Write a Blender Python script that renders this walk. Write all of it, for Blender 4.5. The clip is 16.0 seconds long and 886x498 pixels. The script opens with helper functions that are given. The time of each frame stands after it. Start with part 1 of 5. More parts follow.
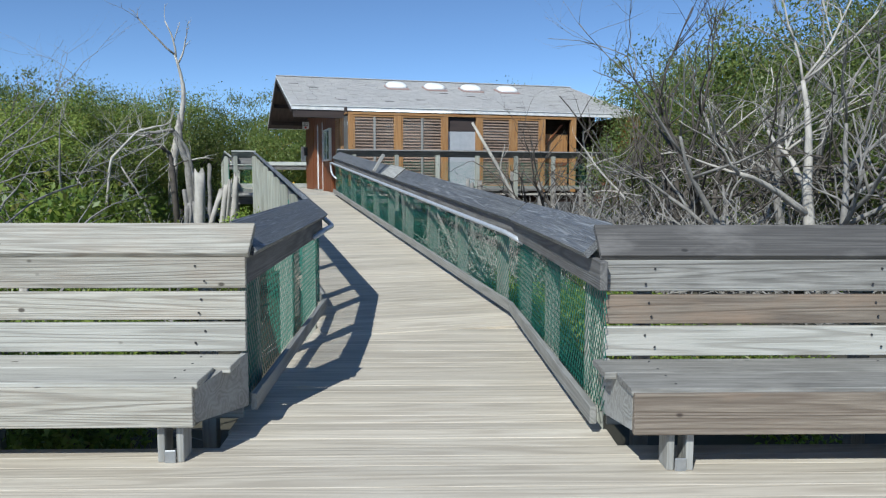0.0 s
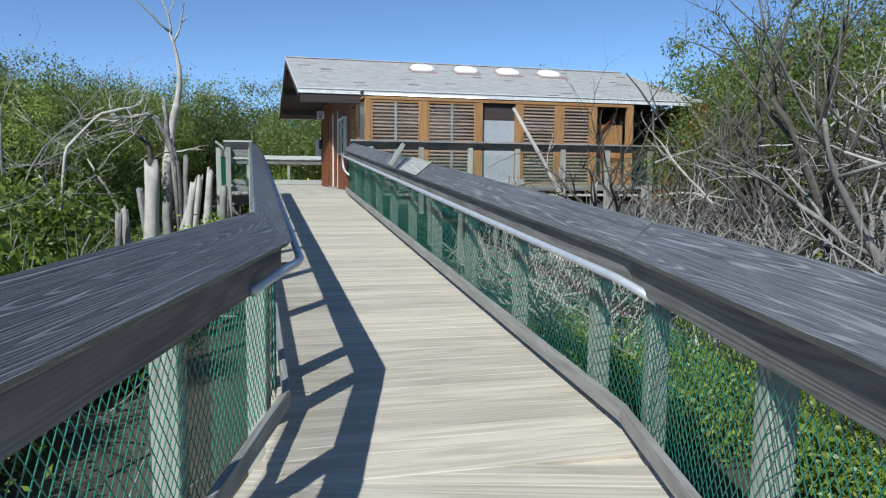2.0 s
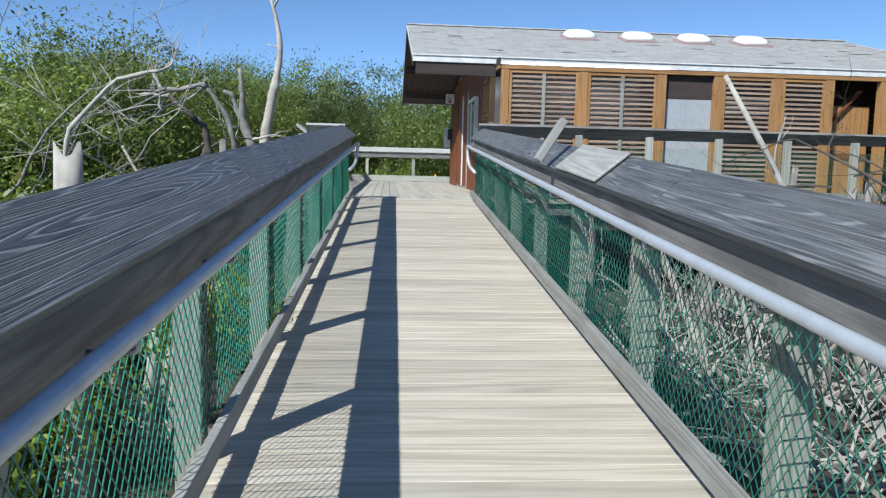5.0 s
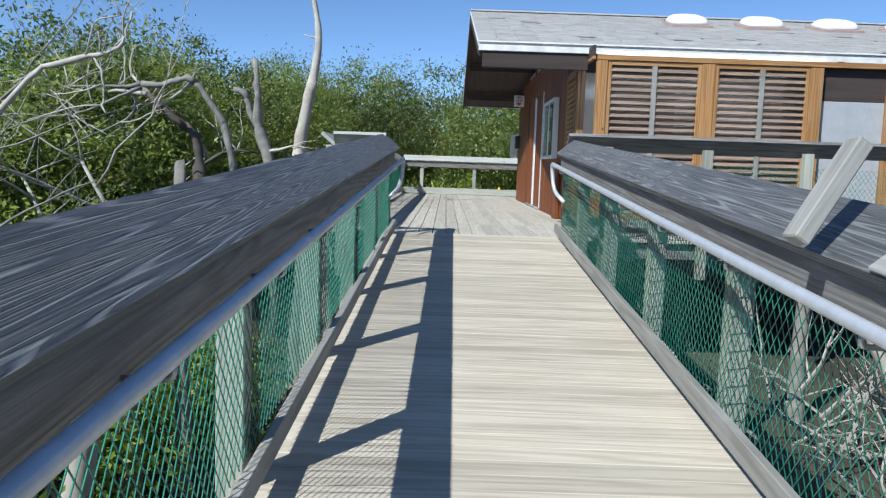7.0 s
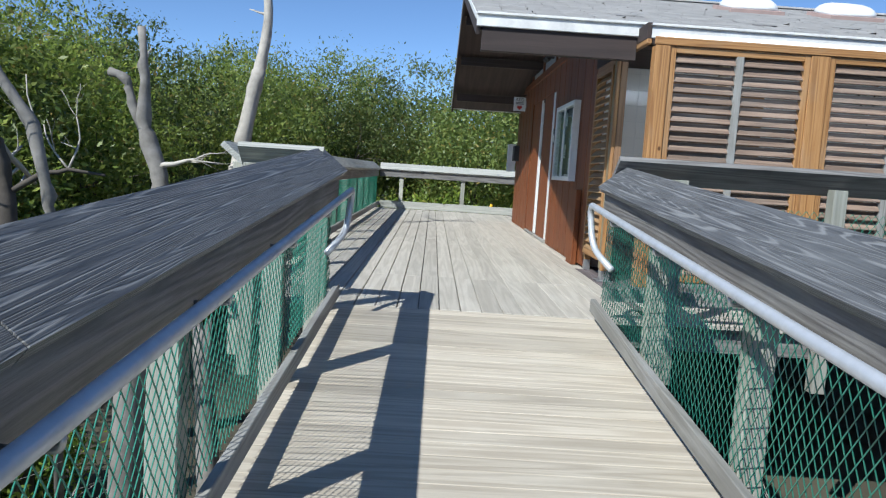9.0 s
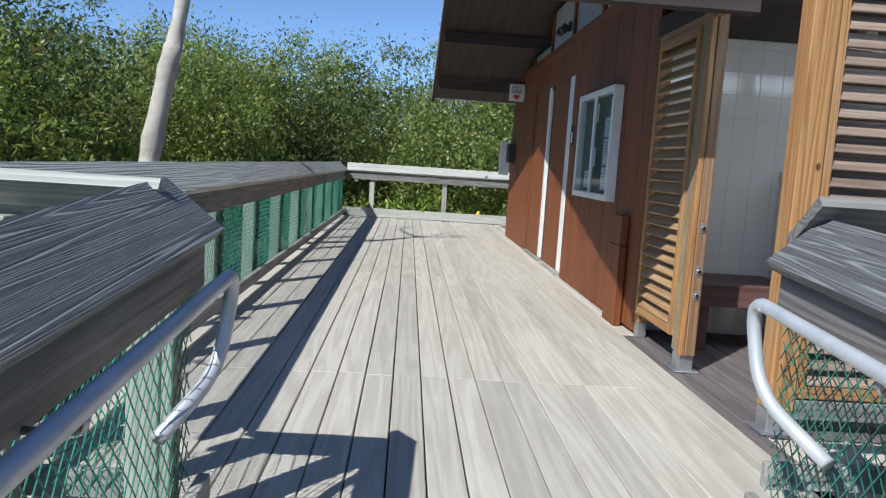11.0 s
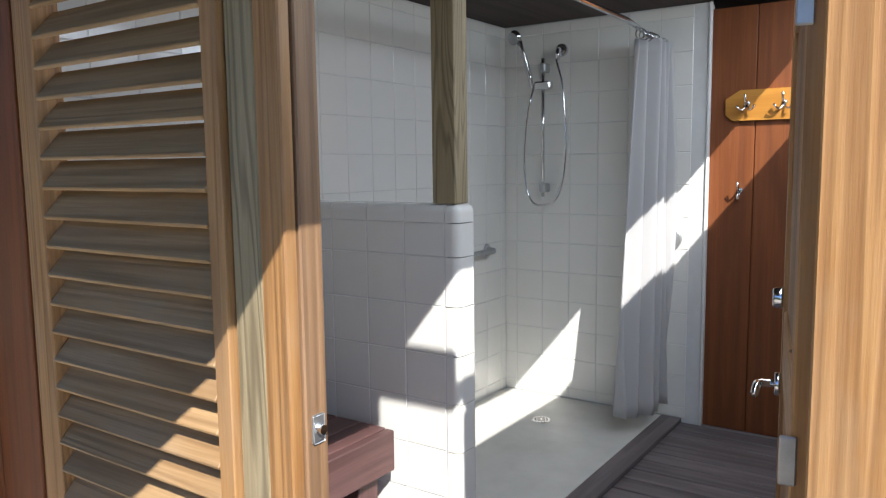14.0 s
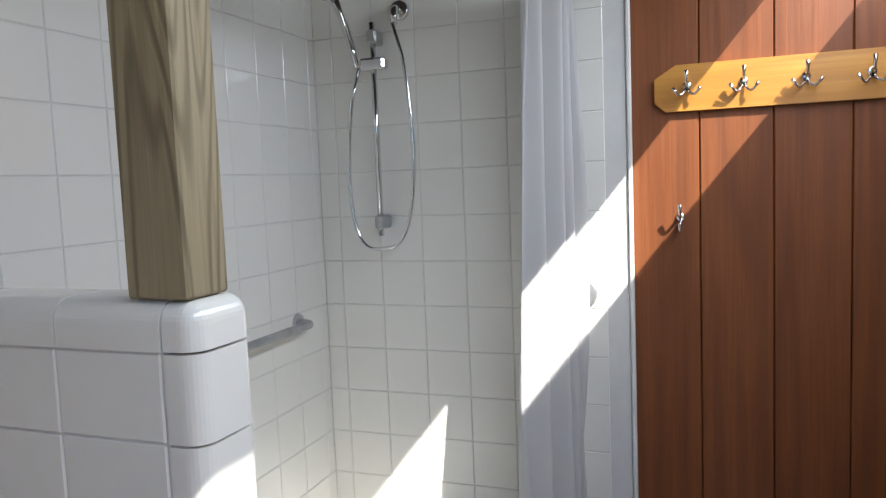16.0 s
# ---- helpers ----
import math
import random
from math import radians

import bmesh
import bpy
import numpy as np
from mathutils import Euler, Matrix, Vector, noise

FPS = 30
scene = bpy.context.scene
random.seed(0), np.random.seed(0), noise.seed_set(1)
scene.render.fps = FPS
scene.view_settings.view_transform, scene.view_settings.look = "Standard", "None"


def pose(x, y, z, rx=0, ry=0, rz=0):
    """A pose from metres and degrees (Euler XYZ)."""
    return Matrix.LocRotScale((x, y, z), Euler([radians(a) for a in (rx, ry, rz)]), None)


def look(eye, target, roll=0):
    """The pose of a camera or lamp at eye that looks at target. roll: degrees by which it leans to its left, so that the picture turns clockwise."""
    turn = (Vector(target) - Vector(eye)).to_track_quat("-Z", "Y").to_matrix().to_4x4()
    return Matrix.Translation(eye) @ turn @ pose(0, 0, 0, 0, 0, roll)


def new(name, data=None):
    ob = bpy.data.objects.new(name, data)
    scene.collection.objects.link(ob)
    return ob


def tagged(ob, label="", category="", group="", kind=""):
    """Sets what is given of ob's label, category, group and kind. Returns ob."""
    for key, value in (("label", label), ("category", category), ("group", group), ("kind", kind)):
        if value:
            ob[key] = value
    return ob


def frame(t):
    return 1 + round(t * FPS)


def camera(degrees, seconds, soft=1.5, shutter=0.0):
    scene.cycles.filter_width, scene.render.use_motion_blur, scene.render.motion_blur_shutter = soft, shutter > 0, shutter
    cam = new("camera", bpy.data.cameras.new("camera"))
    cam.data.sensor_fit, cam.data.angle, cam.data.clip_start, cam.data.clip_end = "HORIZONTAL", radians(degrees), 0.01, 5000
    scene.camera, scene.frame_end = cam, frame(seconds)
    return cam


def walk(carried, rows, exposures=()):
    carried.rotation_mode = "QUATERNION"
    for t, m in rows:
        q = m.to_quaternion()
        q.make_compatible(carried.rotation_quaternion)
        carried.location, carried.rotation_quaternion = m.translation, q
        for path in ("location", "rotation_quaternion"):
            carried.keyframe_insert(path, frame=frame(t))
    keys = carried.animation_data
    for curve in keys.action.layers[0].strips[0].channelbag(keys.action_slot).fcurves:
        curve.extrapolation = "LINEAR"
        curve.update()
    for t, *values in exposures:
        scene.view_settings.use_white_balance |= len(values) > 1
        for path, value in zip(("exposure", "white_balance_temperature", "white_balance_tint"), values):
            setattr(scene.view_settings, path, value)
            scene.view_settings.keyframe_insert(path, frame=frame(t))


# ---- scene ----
cam = camera(61.1, 16.0, soft=1.25)
PATH = [
    (0, (-0.215, -0.068, 1.511), (0.359, 1.838, 1.321), 0.1),
    (0.5, (0.004, 0.786, 1.524), (0.569, 2.695, 1.338), -0.1),
    (1, (0.209, 1.672, 1.519), (0.766, 3.584, 1.339), -0.1),
    (1.5, (0.453, 2.545, 1.514), (0.994, 4.462, 1.331), 0.3),
    (2, (0.643, 3.419, 1.514), (1.152, 5.343, 1.315), 0.5),
    (2.5, (0.851, 4.255, 1.484), (1.32, 6.187, 1.268), 1.1),
    (3, (1.085, 5.13, 1.45), (1.505, 7.072, 1.215), 0.2),
    (3.5, (1.254, 5.924, 1.461), (1.645, 7.867, 1.193), -0.1),
    (4, (1.363, 6.802, 1.451), (1.674, 8.754, 1.147), -0.1),
    (4.5, (1.457, 7.675, 1.495), (1.673, 9.648, 1.228), 0.4),
    (5, (1.562, 8.556, 1.558), (1.712, 10.538, 1.341), 1.4),
    (5.2, (1.548, 8.914, 1.558), (1.667, 10.899, 1.349), 1.3),
    (7.5, (1.642, 12.883, 1.888), (1.636, 14.872, 1.675), 2.1),
    (8, (1.739, 13.79, 1.931), (1.751, 15.779, 1.725), 2.5),
    (8.5, (1.705, 14.712, 2.022), (1.73, 16.702, 1.817), 3.4),
    (11, (1.635, 18.813, 2.339), (1.738, 20.797, 2.114), 3.8),
    (11.5, (1.694, 19.578, 2.385), (1.905, 21.554, 2.163), 2.8),
    (12, (1.791, 20.308, 2.466), (2.188, 22.255, 2.241), 1.9),
    (12.5, (1.863, 20.994, 2.564), (2.525, 22.868, 2.34), 1.2),
    (13, (1.953, 21.649, 2.6), (2.962, 23.365, 2.404), 0.8),
    (13.5, (2.182, 22.157, 2.629), (3.538, 23.613, 2.426), -0.2),
    (14, (2.426, 22.637, 2.631), (4.067, 23.758, 2.408), -0.7),
    (14.5, (2.757, 22.95, 2.603), (4.546, 23.809, 2.354), -1.5),
    (15, (3.153, 23.172, 2.628), (4.999, 23.902, 2.386), -1.8),
    (15.5, (3.604, 23.403, 2.643), (5.477, 24.073, 2.436), -1.9),
    (16, (4.013, 23.541, 2.628), (5.88, 24.237, 2.453), -2.3),
]
LIGHT = [(0, 0.0, 5820, 4), (2.5, 0.12, 5820, 4), (8, 0.25, 5820, 5), (11.5, 0.28, 5950, 8), (13, 0.48, 6050, 10), (14, 0.85, 6280, 10), (15, 0.98, 6320, 10), (16, 1.3, 6450, 10)]
walk(cam, [(t, look(eye, target, roll)) for t, eye, target, roll in PATH], LIGHT)

# ---- world, sun and exposure ----
SUN_WAY = Vector((0.70, 0.81, -1.0)).normalized()
world = bpy.data.worlds.new("world")
scene.world = world
world.use_nodes = True
wn = world.node_tree
sky = wn.nodes.new("ShaderNodeTexSky")
sky.sky_type = "NISHITA"
sky.sun_disc = False
sky.sun_elevation = math.asin(-SUN_WAY.z)
sky.sun_rotation = math.atan2(-SUN_WAY.x, -SUN_WAY.y)
sky.air_density, sky.dust_density, sky.ozone_density = 0.7, 0.0, 3.0
sky.altitude = 2000
wn.links.new(sky.outputs[0], wn.nodes["Background"].inputs[0])
wn.nodes["Background"].inputs[1].default_value = 0.13
sun = new("sun", bpy.data.lights.new("sun", "SUN"))
sun.data.energy, sun.data.angle, sun.data.color = 5.0, radians(0.5), (1.0, 0.95, 0.87)
gap = new("gap_fill", bpy.data.lights.new("gap_fill", "AREA"))  # fill lamp added in the opening above the louvres, on top of the sky's own light
gap.data.shape, gap.data.size, gap.data.size_y = "RECTANGLE", 3.1, 0.3
gap.data.energy, gap.data.color = 17.0, (0.86, 0.93, 1.0)
gap.matrix_basis = look((5.4, 22.98, 3.50), (5.4, 23.6, 2.6))
sun.rotation_euler = SUN_WAY.to_track_quat("-Z", "Y").to_euler()

# ---- materials ----


def material(name, rough=0.7, metal=0.0):
    m = bpy.data.materials.new(name)
    m.use_nodes = True
    b = m.node_tree.nodes["Principled BSDF"]
    b.inputs["Roughness"].default_value, b.inputs["Metallic"].default_value = rough, metal
    return m, m.node_tree, b


def node(nt, kind, **values):
    n = nt.nodes.new(kind)
    for key, value in values.items():
        n.inputs[key].default_value = value
    return n


def mixed(nt, fac, a, b):
    n = nt.nodes.new("ShaderNodeMix")
    n.data_type = "RGBA"
    for socket, value in ((n.inputs[0], fac), (n.inputs[6], a), (n.inputs[7], b)):
        if isinstance(value, bpy.types.NodeSocket):
            nt.links.new(value, socket)
        elif isinstance(value, tuple):
            socket.default_value = (*value, 1)
        else:
            socket.default_value = value
    return n.outputs[2]


def spread(nt, value, low, high):
    n = node(nt, "ShaderNodeMapRange", **{"From Min": low, "From Max": high})
    nt.links.new(value, n.inputs[0])
    return n.outputs[0]


def noise_at(nt, vector, scale, detail=4.0, rough=0.6):
    n = node(nt, "ShaderNodeTexNoise", Scale=scale, Detail=detail, Roughness=rough)
    nt.links.new(vector, n.inputs["Vector"])
    return n.outputs[0]


def local(nt, stretch=(1, 1, 1), vary=True):
    """Object coordinates, stretched, shifted for each object by its random number."""
    tc = nt.nodes.new("ShaderNodeTexCoord")
    mp = nt.nodes.new("ShaderNodeMapping")
    mp.inputs["Scale"].default_value = stretch
    nt.links.new(tc.outputs["Object"], mp.inputs["Vector"])
    if not vary:
        return mp.outputs[0]
    info = nt.nodes.new("ShaderNodeObjectInfo")
    mul = nt.nodes.new("ShaderNodeVectorMath")
    mul.operation = "MULTIPLY_ADD"
    nt.links.new(info.outputs["Random"], mul.inputs[0])
    mul.inputs[1].default_value = (37.0, 61.0, 23.0)
    nt.links.new(mp.outputs[0], mul.inputs[2])
    return mul.outputs[0]


def bump(nt, b, height, strength, distance=0.004):
    n = node(nt, "ShaderNodeBump", Strength=strength, Distance=distance)
    nt.links.new(height, n.inputs["Height"])
    nt.links.new(n.outputs[0], b.inputs["Normal"])


def wood(name, pale, mid, dark, rough=0.75, rings=9.0, relief=0.5, vary=0.35, stain=(0.5, 0.5, 0.5), stain_amount=0.15, fine_rings=4.0, line=(-0.6, 1.0), stretch=0.045, knots=False):
    """Sawn timber with the grain along the object's x axis."""
    m, nt, b = material(name, rough)
    wide = local(nt, (stretch * fine_rings, fine_rings, fine_rings))
    warp = noise_at(nt, wide, 1.6, 1.5, 0.4)
    ring = nt.nodes.new("ShaderNodeMath")
    ring.operation = "MULTIPLY"
    nt.links.new(warp, ring.inputs[0])
    ring.inputs[1].default_value = rings * 9.0
    wave = nt.nodes.new("ShaderNodeMath")
    wave.operation = "SINE"
    nt.links.new(ring.outputs[0], wave.inputs[0])
    rings_out = spread(nt, wave.outputs[0], *line)
    fine = noise_at(nt, local(nt, (2.5, 90.0, 90.0)), 1.0, 5.0, 0.65)
    patch = noise_at(nt, local(nt, (1.2, 3.0, 3.0)), 1.3, 5.0, 0.6)
    info = nt.nodes.new("ShaderNodeObjectInfo")
    base = mixed(nt, spread(nt, fine, 0.36, 0.62), mid, pale)
    n = nt.nodes.new("ShaderNodeMath")
    n.operation = "MULTIPLY"
    nt.links.new(rings_out, n.inputs[0])
    n.inputs[1].default_value = 0.55
    base = mixed(nt, n.outputs[0], base, dark)
    st = nt.nodes.new("ShaderNodeMath")
    st.operation = "MULTIPLY"
    nt.links.new(spread(nt, patch, 0.5, 0.75), st.inputs[0])
    st.inputs[1].default_value = stain_amount * 3
    base = mixed(nt, st.outputs[0], base, stain)
    if knots:
        cell = node(nt, "ShaderNodeTexVoronoi", Scale=1.0)
        nt.links.new(local(nt, (3.2, 5.0, 5.0)), cell.inputs["Vector"])
        spot = spread(nt, cell.outputs["Distance"], 0.085, 0.05)
        base = mixed(nt, spot, base, tuple(c * 0.6 for c in dark))
    hsv = nt.nodes.new("ShaderNodeHueSaturation")
    nt.links.new(base, hsv.inputs["Color"])
    val = node(nt, "ShaderNodeMapRange", **{"To Min": 1 - vary, "To Max": 1 + vary * 0.6})
    nt.links.new(info.outputs["Random"], val.inputs[0])
    nt.links.new(val.outputs[0], hsv.inputs["Value"])
    nt.links.new(hsv.outputs[0], b.inputs["Base Color"])
    high = nt.nodes.new("ShaderNodeMath")
    high.operation = "MULTIPLY_ADD"
    nt.links.new(rings_out, high.inputs[0])
    high.inputs[1].default_value = -0.6
    nt.links.new(fine, high.inputs[2])
    bump(nt, b, high.outputs[0], relief)
    return m


def plain(name, color, other=None, rough=0.6, metal=0.0, scale=6.0, relief=0.1):
    m, nt, b = material(name, rough, metal)
    v = local(nt)
    a = noise_at(nt, v, scale, 6.0, 0.65)
    other = other or tuple(c * 0.75 for c in color)
    nt.links.new(mixed(nt, spread(nt, a, 0.35, 0.7), color, other), b.inputs["Base Color"])
    fine = noise_at(nt, v, scale * 12, 3.0)
    bump(nt, b, fine, relief, 0.002)
    r = node(nt, "ShaderNodeMapRange", **{"To Min": max(rough - 0.1, 0.02), "To Max": min(rough + 0.12, 1)})
    nt.links.new(a, r.inputs[0])
    nt.links.new(r.outputs[0], b.inputs["Roughness"])
    return m


def leaf_material(name, light, dark, dry, thin=0.42):
    m, nt, b = material(name, 0.45)
    geo = nt.nodes.new("ShaderNodeNewGeometry")
    info = nt.nodes.new("ShaderNodeObjectInfo")
    base = mixed(nt, geo.outputs["Random Per Island"], dark, light)
    dryness = spread(nt, geo.outputs["Random Per Island"], 0.93, 0.97)
    base = mixed(nt, dryness, base, dry)
    hsv = nt.nodes.new("ShaderNodeHueSaturation")
    nt.links.new(base, hsv.inputs["Color"])
    val = node(nt, "ShaderNodeMapRange", **{"To Min": 0.7, "To Max": 1.35})
    nt.links.new(info.outputs["Random"], val.inputs[0])
    nt.links.new(val.outputs[0], hsv.inputs["Value"])
    nt.links.new(hsv.outputs[0], b.inputs["Base Color"])
    trans = nt.nodes.new("ShaderNodeBsdfTranslucent")
    nt.links.new(hsv.outputs[0], trans.inputs[0])
    mix = nt.nodes.new("ShaderNodeMixShader")
    mix.inputs[0].default_value = thin
    nt.links.new(b.outputs[0], mix.inputs[1])
    nt.links.new(trans.outputs[0], mix.inputs[2])
    nt.links.new(mix.outputs[0], nt.nodes["Material Output"].inputs[0])
    return m


def glass_material(name, tint=(0.9, 0.95, 0.95)):
    m, nt, b = material(name, 0.03)
    b.inputs["Base Color"].default_value = (*tint, 1)
    b.inputs["Transmission Weight"].default_value = 1.0
    b.inputs["IOR"].default_value = 1.05
    return m


PLANK = wood("weathered_plank", (0.59, 0.525, 0.425), (0.50, 0.44, 0.352), (0.36, 0.305, 0.235), rings=6, relief=0.4, vary=0.16, stain=(0.62, 0.565, 0.47), stain_amount=0.2)
DECKING = wood("deck_board", (0.54, 0.50, 0.43), (0.46, 0.42, 0.36), (0.37, 0.335, 0.28), rings=5, relief=0.3, vary=0.12, stain=(0.6, 0.57, 0.5))
CAPWOOD = wood("cap_timber", (0.15, 0.152, 0.155), (0.066, 0.067, 0.069), (0.42, 0.42, 0.415), rough=0.5, rings=22, relief=1.0, vary=0.2, stain=(0.22, 0.225, 0.225), stain_amount=0.14, fine_rings=7.0, line=(0.25, 1.2), stretch=0.02)
RAILWOOD = wood("rail_timber", (0.22, 0.21, 0.20), (0.15, 0.14, 0.135), (0.08, 0.075, 0.07), rings=9, relief=0.7, vary=0.25, stain=(0.3, 0.3, 0.28))
GREYCAP = wood("sunbleached_cap_timber", (0.47, 0.47, 0.43), (0.38, 0.38, 0.345), (0.24, 0.235, 0.21), rings=9, relief=0.7, vary=0.15, fine_rings=6.0, stretch=0.025, stain=(0.33, 0.36, 0.30))
KERBWOOD = wood("kerb_timber", (0.36, 0.35, 0.32), (0.29, 0.28, 0.255), (0.2, 0.19, 0.17), rings=8, relief=0.5, vary=0.2)
GREYBENCH = wood("grey_bench_timber", (0.30, 0.288, 0.262), (0.165, 0.156, 0.14), (0.105, 0.095, 0.083), rings=10, relief=0.8, vary=0.15, fine_rings=6.0, stretch=0.022, line=(-0.1, 1.1), knots=True, stain=(0.42, 0.40, 0.36), stain_amount=0.2)
BENCHWOOD = wood("bench_timber", (0.49, 0.46, 0.395), (0.32, 0.295, 0.245), (0.15, 0.128, 0.10), rings=10, relief=0.8, vary=0.16, fine_rings=6.0, stretch=0.022, line=(0.0, 1.1), knots=True, stain=(0.40, 0.31, 0.23))
PALEBENCH = wood("pale_bench_timber", (0.52, 0.50, 0.445), (0.40, 0.38, 0.33), (0.2, 0.18, 0.15), rings=10, relief=0.7, vary=0.1, fine_rings=6.0, stretch=0.022, line=(0.0, 1.1), knots=True, stain=(0.5, 0.46, 0.40))
BROWNBENCH = wood("brown_bench_timber", (0.265, 0.22, 0.172), (0.155, 0.124, 0.095), (0.11, 0.08, 0.06), rings=9, relief=0.8, vary=0.12, fine_rings=6.0, stretch=0.025, line=(-0.2, 1.1), knots=True, stain=(0.30, 0.20, 0.13), stain_amount=0.2)
DARKBENCH = wood("dark_bench_timber", (0.115, 0.107, 0.10), (0.07, 0.065, 0.061), (0.05, 0.046, 0.044), rings=9, relief=0.8, vary=0.1, fine_rings=6.0, stretch=0.022, knots=True, stain=(0.30, 0.28, 0.26), stain_amount=0.2)
POSTWOOD = wood("rail_post", (0.42, 0.42, 0.36), (0.34, 0.34, 0.29), (0.24, 0.24, 0.2), rings=6, relief=0.5, vary=0.2, stain=(0.45, 0.47, 0.4))
SIDING = wood("stained_siding", (0.205, 0.06, 0.013), (0.165, 0.045, 0.0095), (0.115, 0.031, 0.007), rough=0.6, rings=4, relief=0.25, vary=0.12, stain=(0.25, 0.085, 0.03), stain_amount=0.1)
CEDAR = wood("cedar", (0.45, 0.245, 0.095), (0.35, 0.172, 0.058), (0.175, 0.072, 0.02), rough=0.55, rings=6, fine_rings=8.0, line=(-0.3, 1.1), stretch=0.022, knots=True, relief=0.4, vary=0.12, stain=(0.36, 0.25, 0.15), stain_amount=0.2)
FRONTSLAT = wood("greyed_louvre_slat", (0.30, 0.215, 0.16), (0.225, 0.155, 0.112), (0.12, 0.08, 0.058), rough=0.7, rings=7, relief=0.6, vary=0.25, stain=(0.33, 0.29, 0.25))
TANSLAT = wood("tan_louvre_slat", (0.43, 0.275, 0.135), (0.34, 0.205, 0.092), (0.2, 0.11, 0.045), rough=0.6, rings=6, relief=0.4, vary=0.12, fine_rings=6.0, stretch=0.03, stain=(0.42, 0.31, 0.2))
SLATWOOD = wood("louvre_slat", (0.36, 0.215, 0.115), (0.275, 0.155, 0.078), (0.16, 0.085, 0.042), rough=0.65, rings=6, relief=0.5, vary=0.25, stain=(0.38, 0.28, 0.2))
GREENPOST = wood("treated_post", (0.33, 0.27, 0.165), (0.26, 0.205, 0.12), (0.10, 0.075, 0.04), rough=0.65, rings=11, fine_rings=6.0, line=(-0.1, 1.0), stretch=0.075, knots=True, relief=0.4, vary=0.05, stain_amount=0.0)
DARKDECK = wood("maroon_painted_board", (0.175, 0.15, 0.15), (0.135, 0.112, 0.112), (0.08, 0.064, 0.064), rough=0.6, rings=4, relief=0.3, vary=0.15, stain=(0.26, 0.22, 0.22))
MAROON = wood("maroon_bench_paint", (0.125, 0.062, 0.058), (0.10, 0.048, 0.045), (0.065, 0.032, 0.03), rough=0.5, rings=4, relief=0.25, vary=0.1, stain=(0.17, 0.10, 0.095))
HOOKWOOD = wood("varnished_board", (0.55, 0.26, 0.045), (0.48, 0.21, 0.035), (0.36, 0.145, 0.022), rough=0.4, rings=5, relief=0.15, vary=0.0, stain_amount=0.0)
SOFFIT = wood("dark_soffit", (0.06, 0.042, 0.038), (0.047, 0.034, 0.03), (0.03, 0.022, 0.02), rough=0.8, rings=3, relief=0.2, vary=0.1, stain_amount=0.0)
WHITE = plain("white_paint", (0.78, 0.78, 0.76), (0.66, 0.66, 0.64), 0.5)
FASCIA = plain("fascia_paint", (0.80, 0.79, 0.76), (0.6, 0.59, 0.57), 0.55)
GREYPAINT = plain("grey_panel", (0.42, 0.43, 0.45), (0.35, 0.36, 0.38), 0.6)
GALV = plain("galvanised_steel", (0.52, 0.53, 0.54), (0.40, 0.41, 0.42), 0.42, 0.85, 14)
PIPE = plain("brushed_pipe", (0.60, 0.62, 0.65), (0.50, 0.52, 0.55), 0.42, 0.35, 10, 0.03)
CHROME = plain("chrome", (0.75, 0.76, 0.78), (0.68, 0.69, 0.71), 0.1, 1.0, 8, 0.0)
VINYL = plain("green_vinyl_wire", (0.018, 0.15, 0.10), (0.05, 0.24, 0.17), 0.4)
ROOFING = plain("pale_shingle", (0.47, 0.455, 0.44), (0.37, 0.355, 0.345), 0.95, 0, 3.0, 0.6)
CURB = plain("skylight_curb", (0.42, 0.30, 0.27), (0.34, 0.25, 0.22), 0.7)
DOME = plain("skylight_dome", (0.86, 0.86, 0.84), (0.78, 0.78, 0.76), 0.35)
GROUT = plain("grout", (0.70, 0.70, 0.69), (0.62, 0.62, 0.61), 0.9)
TILE = plain("white_tile", (0.80, 0.79, 0.75), (0.77, 0.76, 0.72), 0.13, 0, 2.0, 0.02)
PAN = plain("shower_pan", (0.62, 0.61, 0.57), (0.54, 0.53, 0.49), 0.45, 0, 5.0)
BLACKISH = plain("black_rubber", (0.03, 0.03, 0.032), None, 0.6)
PAPER = plain("paper", (0.78, 0.78, 0.74), (0.68, 0.69, 0.68), 0.8, 0, 9.0, 0.0)
BLUEPAPER = plain("tinted_paper", (0.42, 0.55, 0.62), (0.62, 0.66, 0.60), 0.8, 0, 9.0, 0.0)
REDINK = plain("red_ink", (0.55, 0.04, 0.03), None, 0.6)
YELLOW = plain("yellow_plastic", (0.75, 0.45, 0.02), None, 0.5)
# case back with the trees' dark reflection in its colour; also the text lines
CASEDARK = plain("case_reflection_dark", (0.10, 0.12, 0.12), None, 0.7)
MUD = plain("swamp_mud", (0.045, 0.04, 0.028), (0.09, 0.08, 0.055), 0.8, 0, 0.7, 0.8)
DEADWOOD = plain("bleached_deadwood", (0.30, 0.28, 0.255), (0.15, 0.137, 0.12), 0.85, 0, 5.0, 0.7)
TWIG = plain("pale_twig", (0.40, 0.37, 0.33), (0.25, 0.23, 0.2), 0.85, 0, 5.0, 0.5)
PALEWOOD = plain("white_deadwood", (0.52, 0.48, 0.42), (0.32, 0.29, 0.25), 0.8, 0, 4.0, 0.5)
BARK = plain("mangrove_bark", (0.11, 0.093, 0.077), (0.06, 0.05, 0.04), 0.9, 0, 6.0, 0.8)
LEAF = leaf_material("mangrove_leaf", (0.24, 0.285, 0.07), (0.075, 0.125, 0.028), (0.28, 0.22, 0.05))
BRIGHTLEAF = leaf_material("young_leaf", (0.30, 0.37, 0.06), (0.11, 0.19, 0.025), (0.3, 0.28, 0.06))
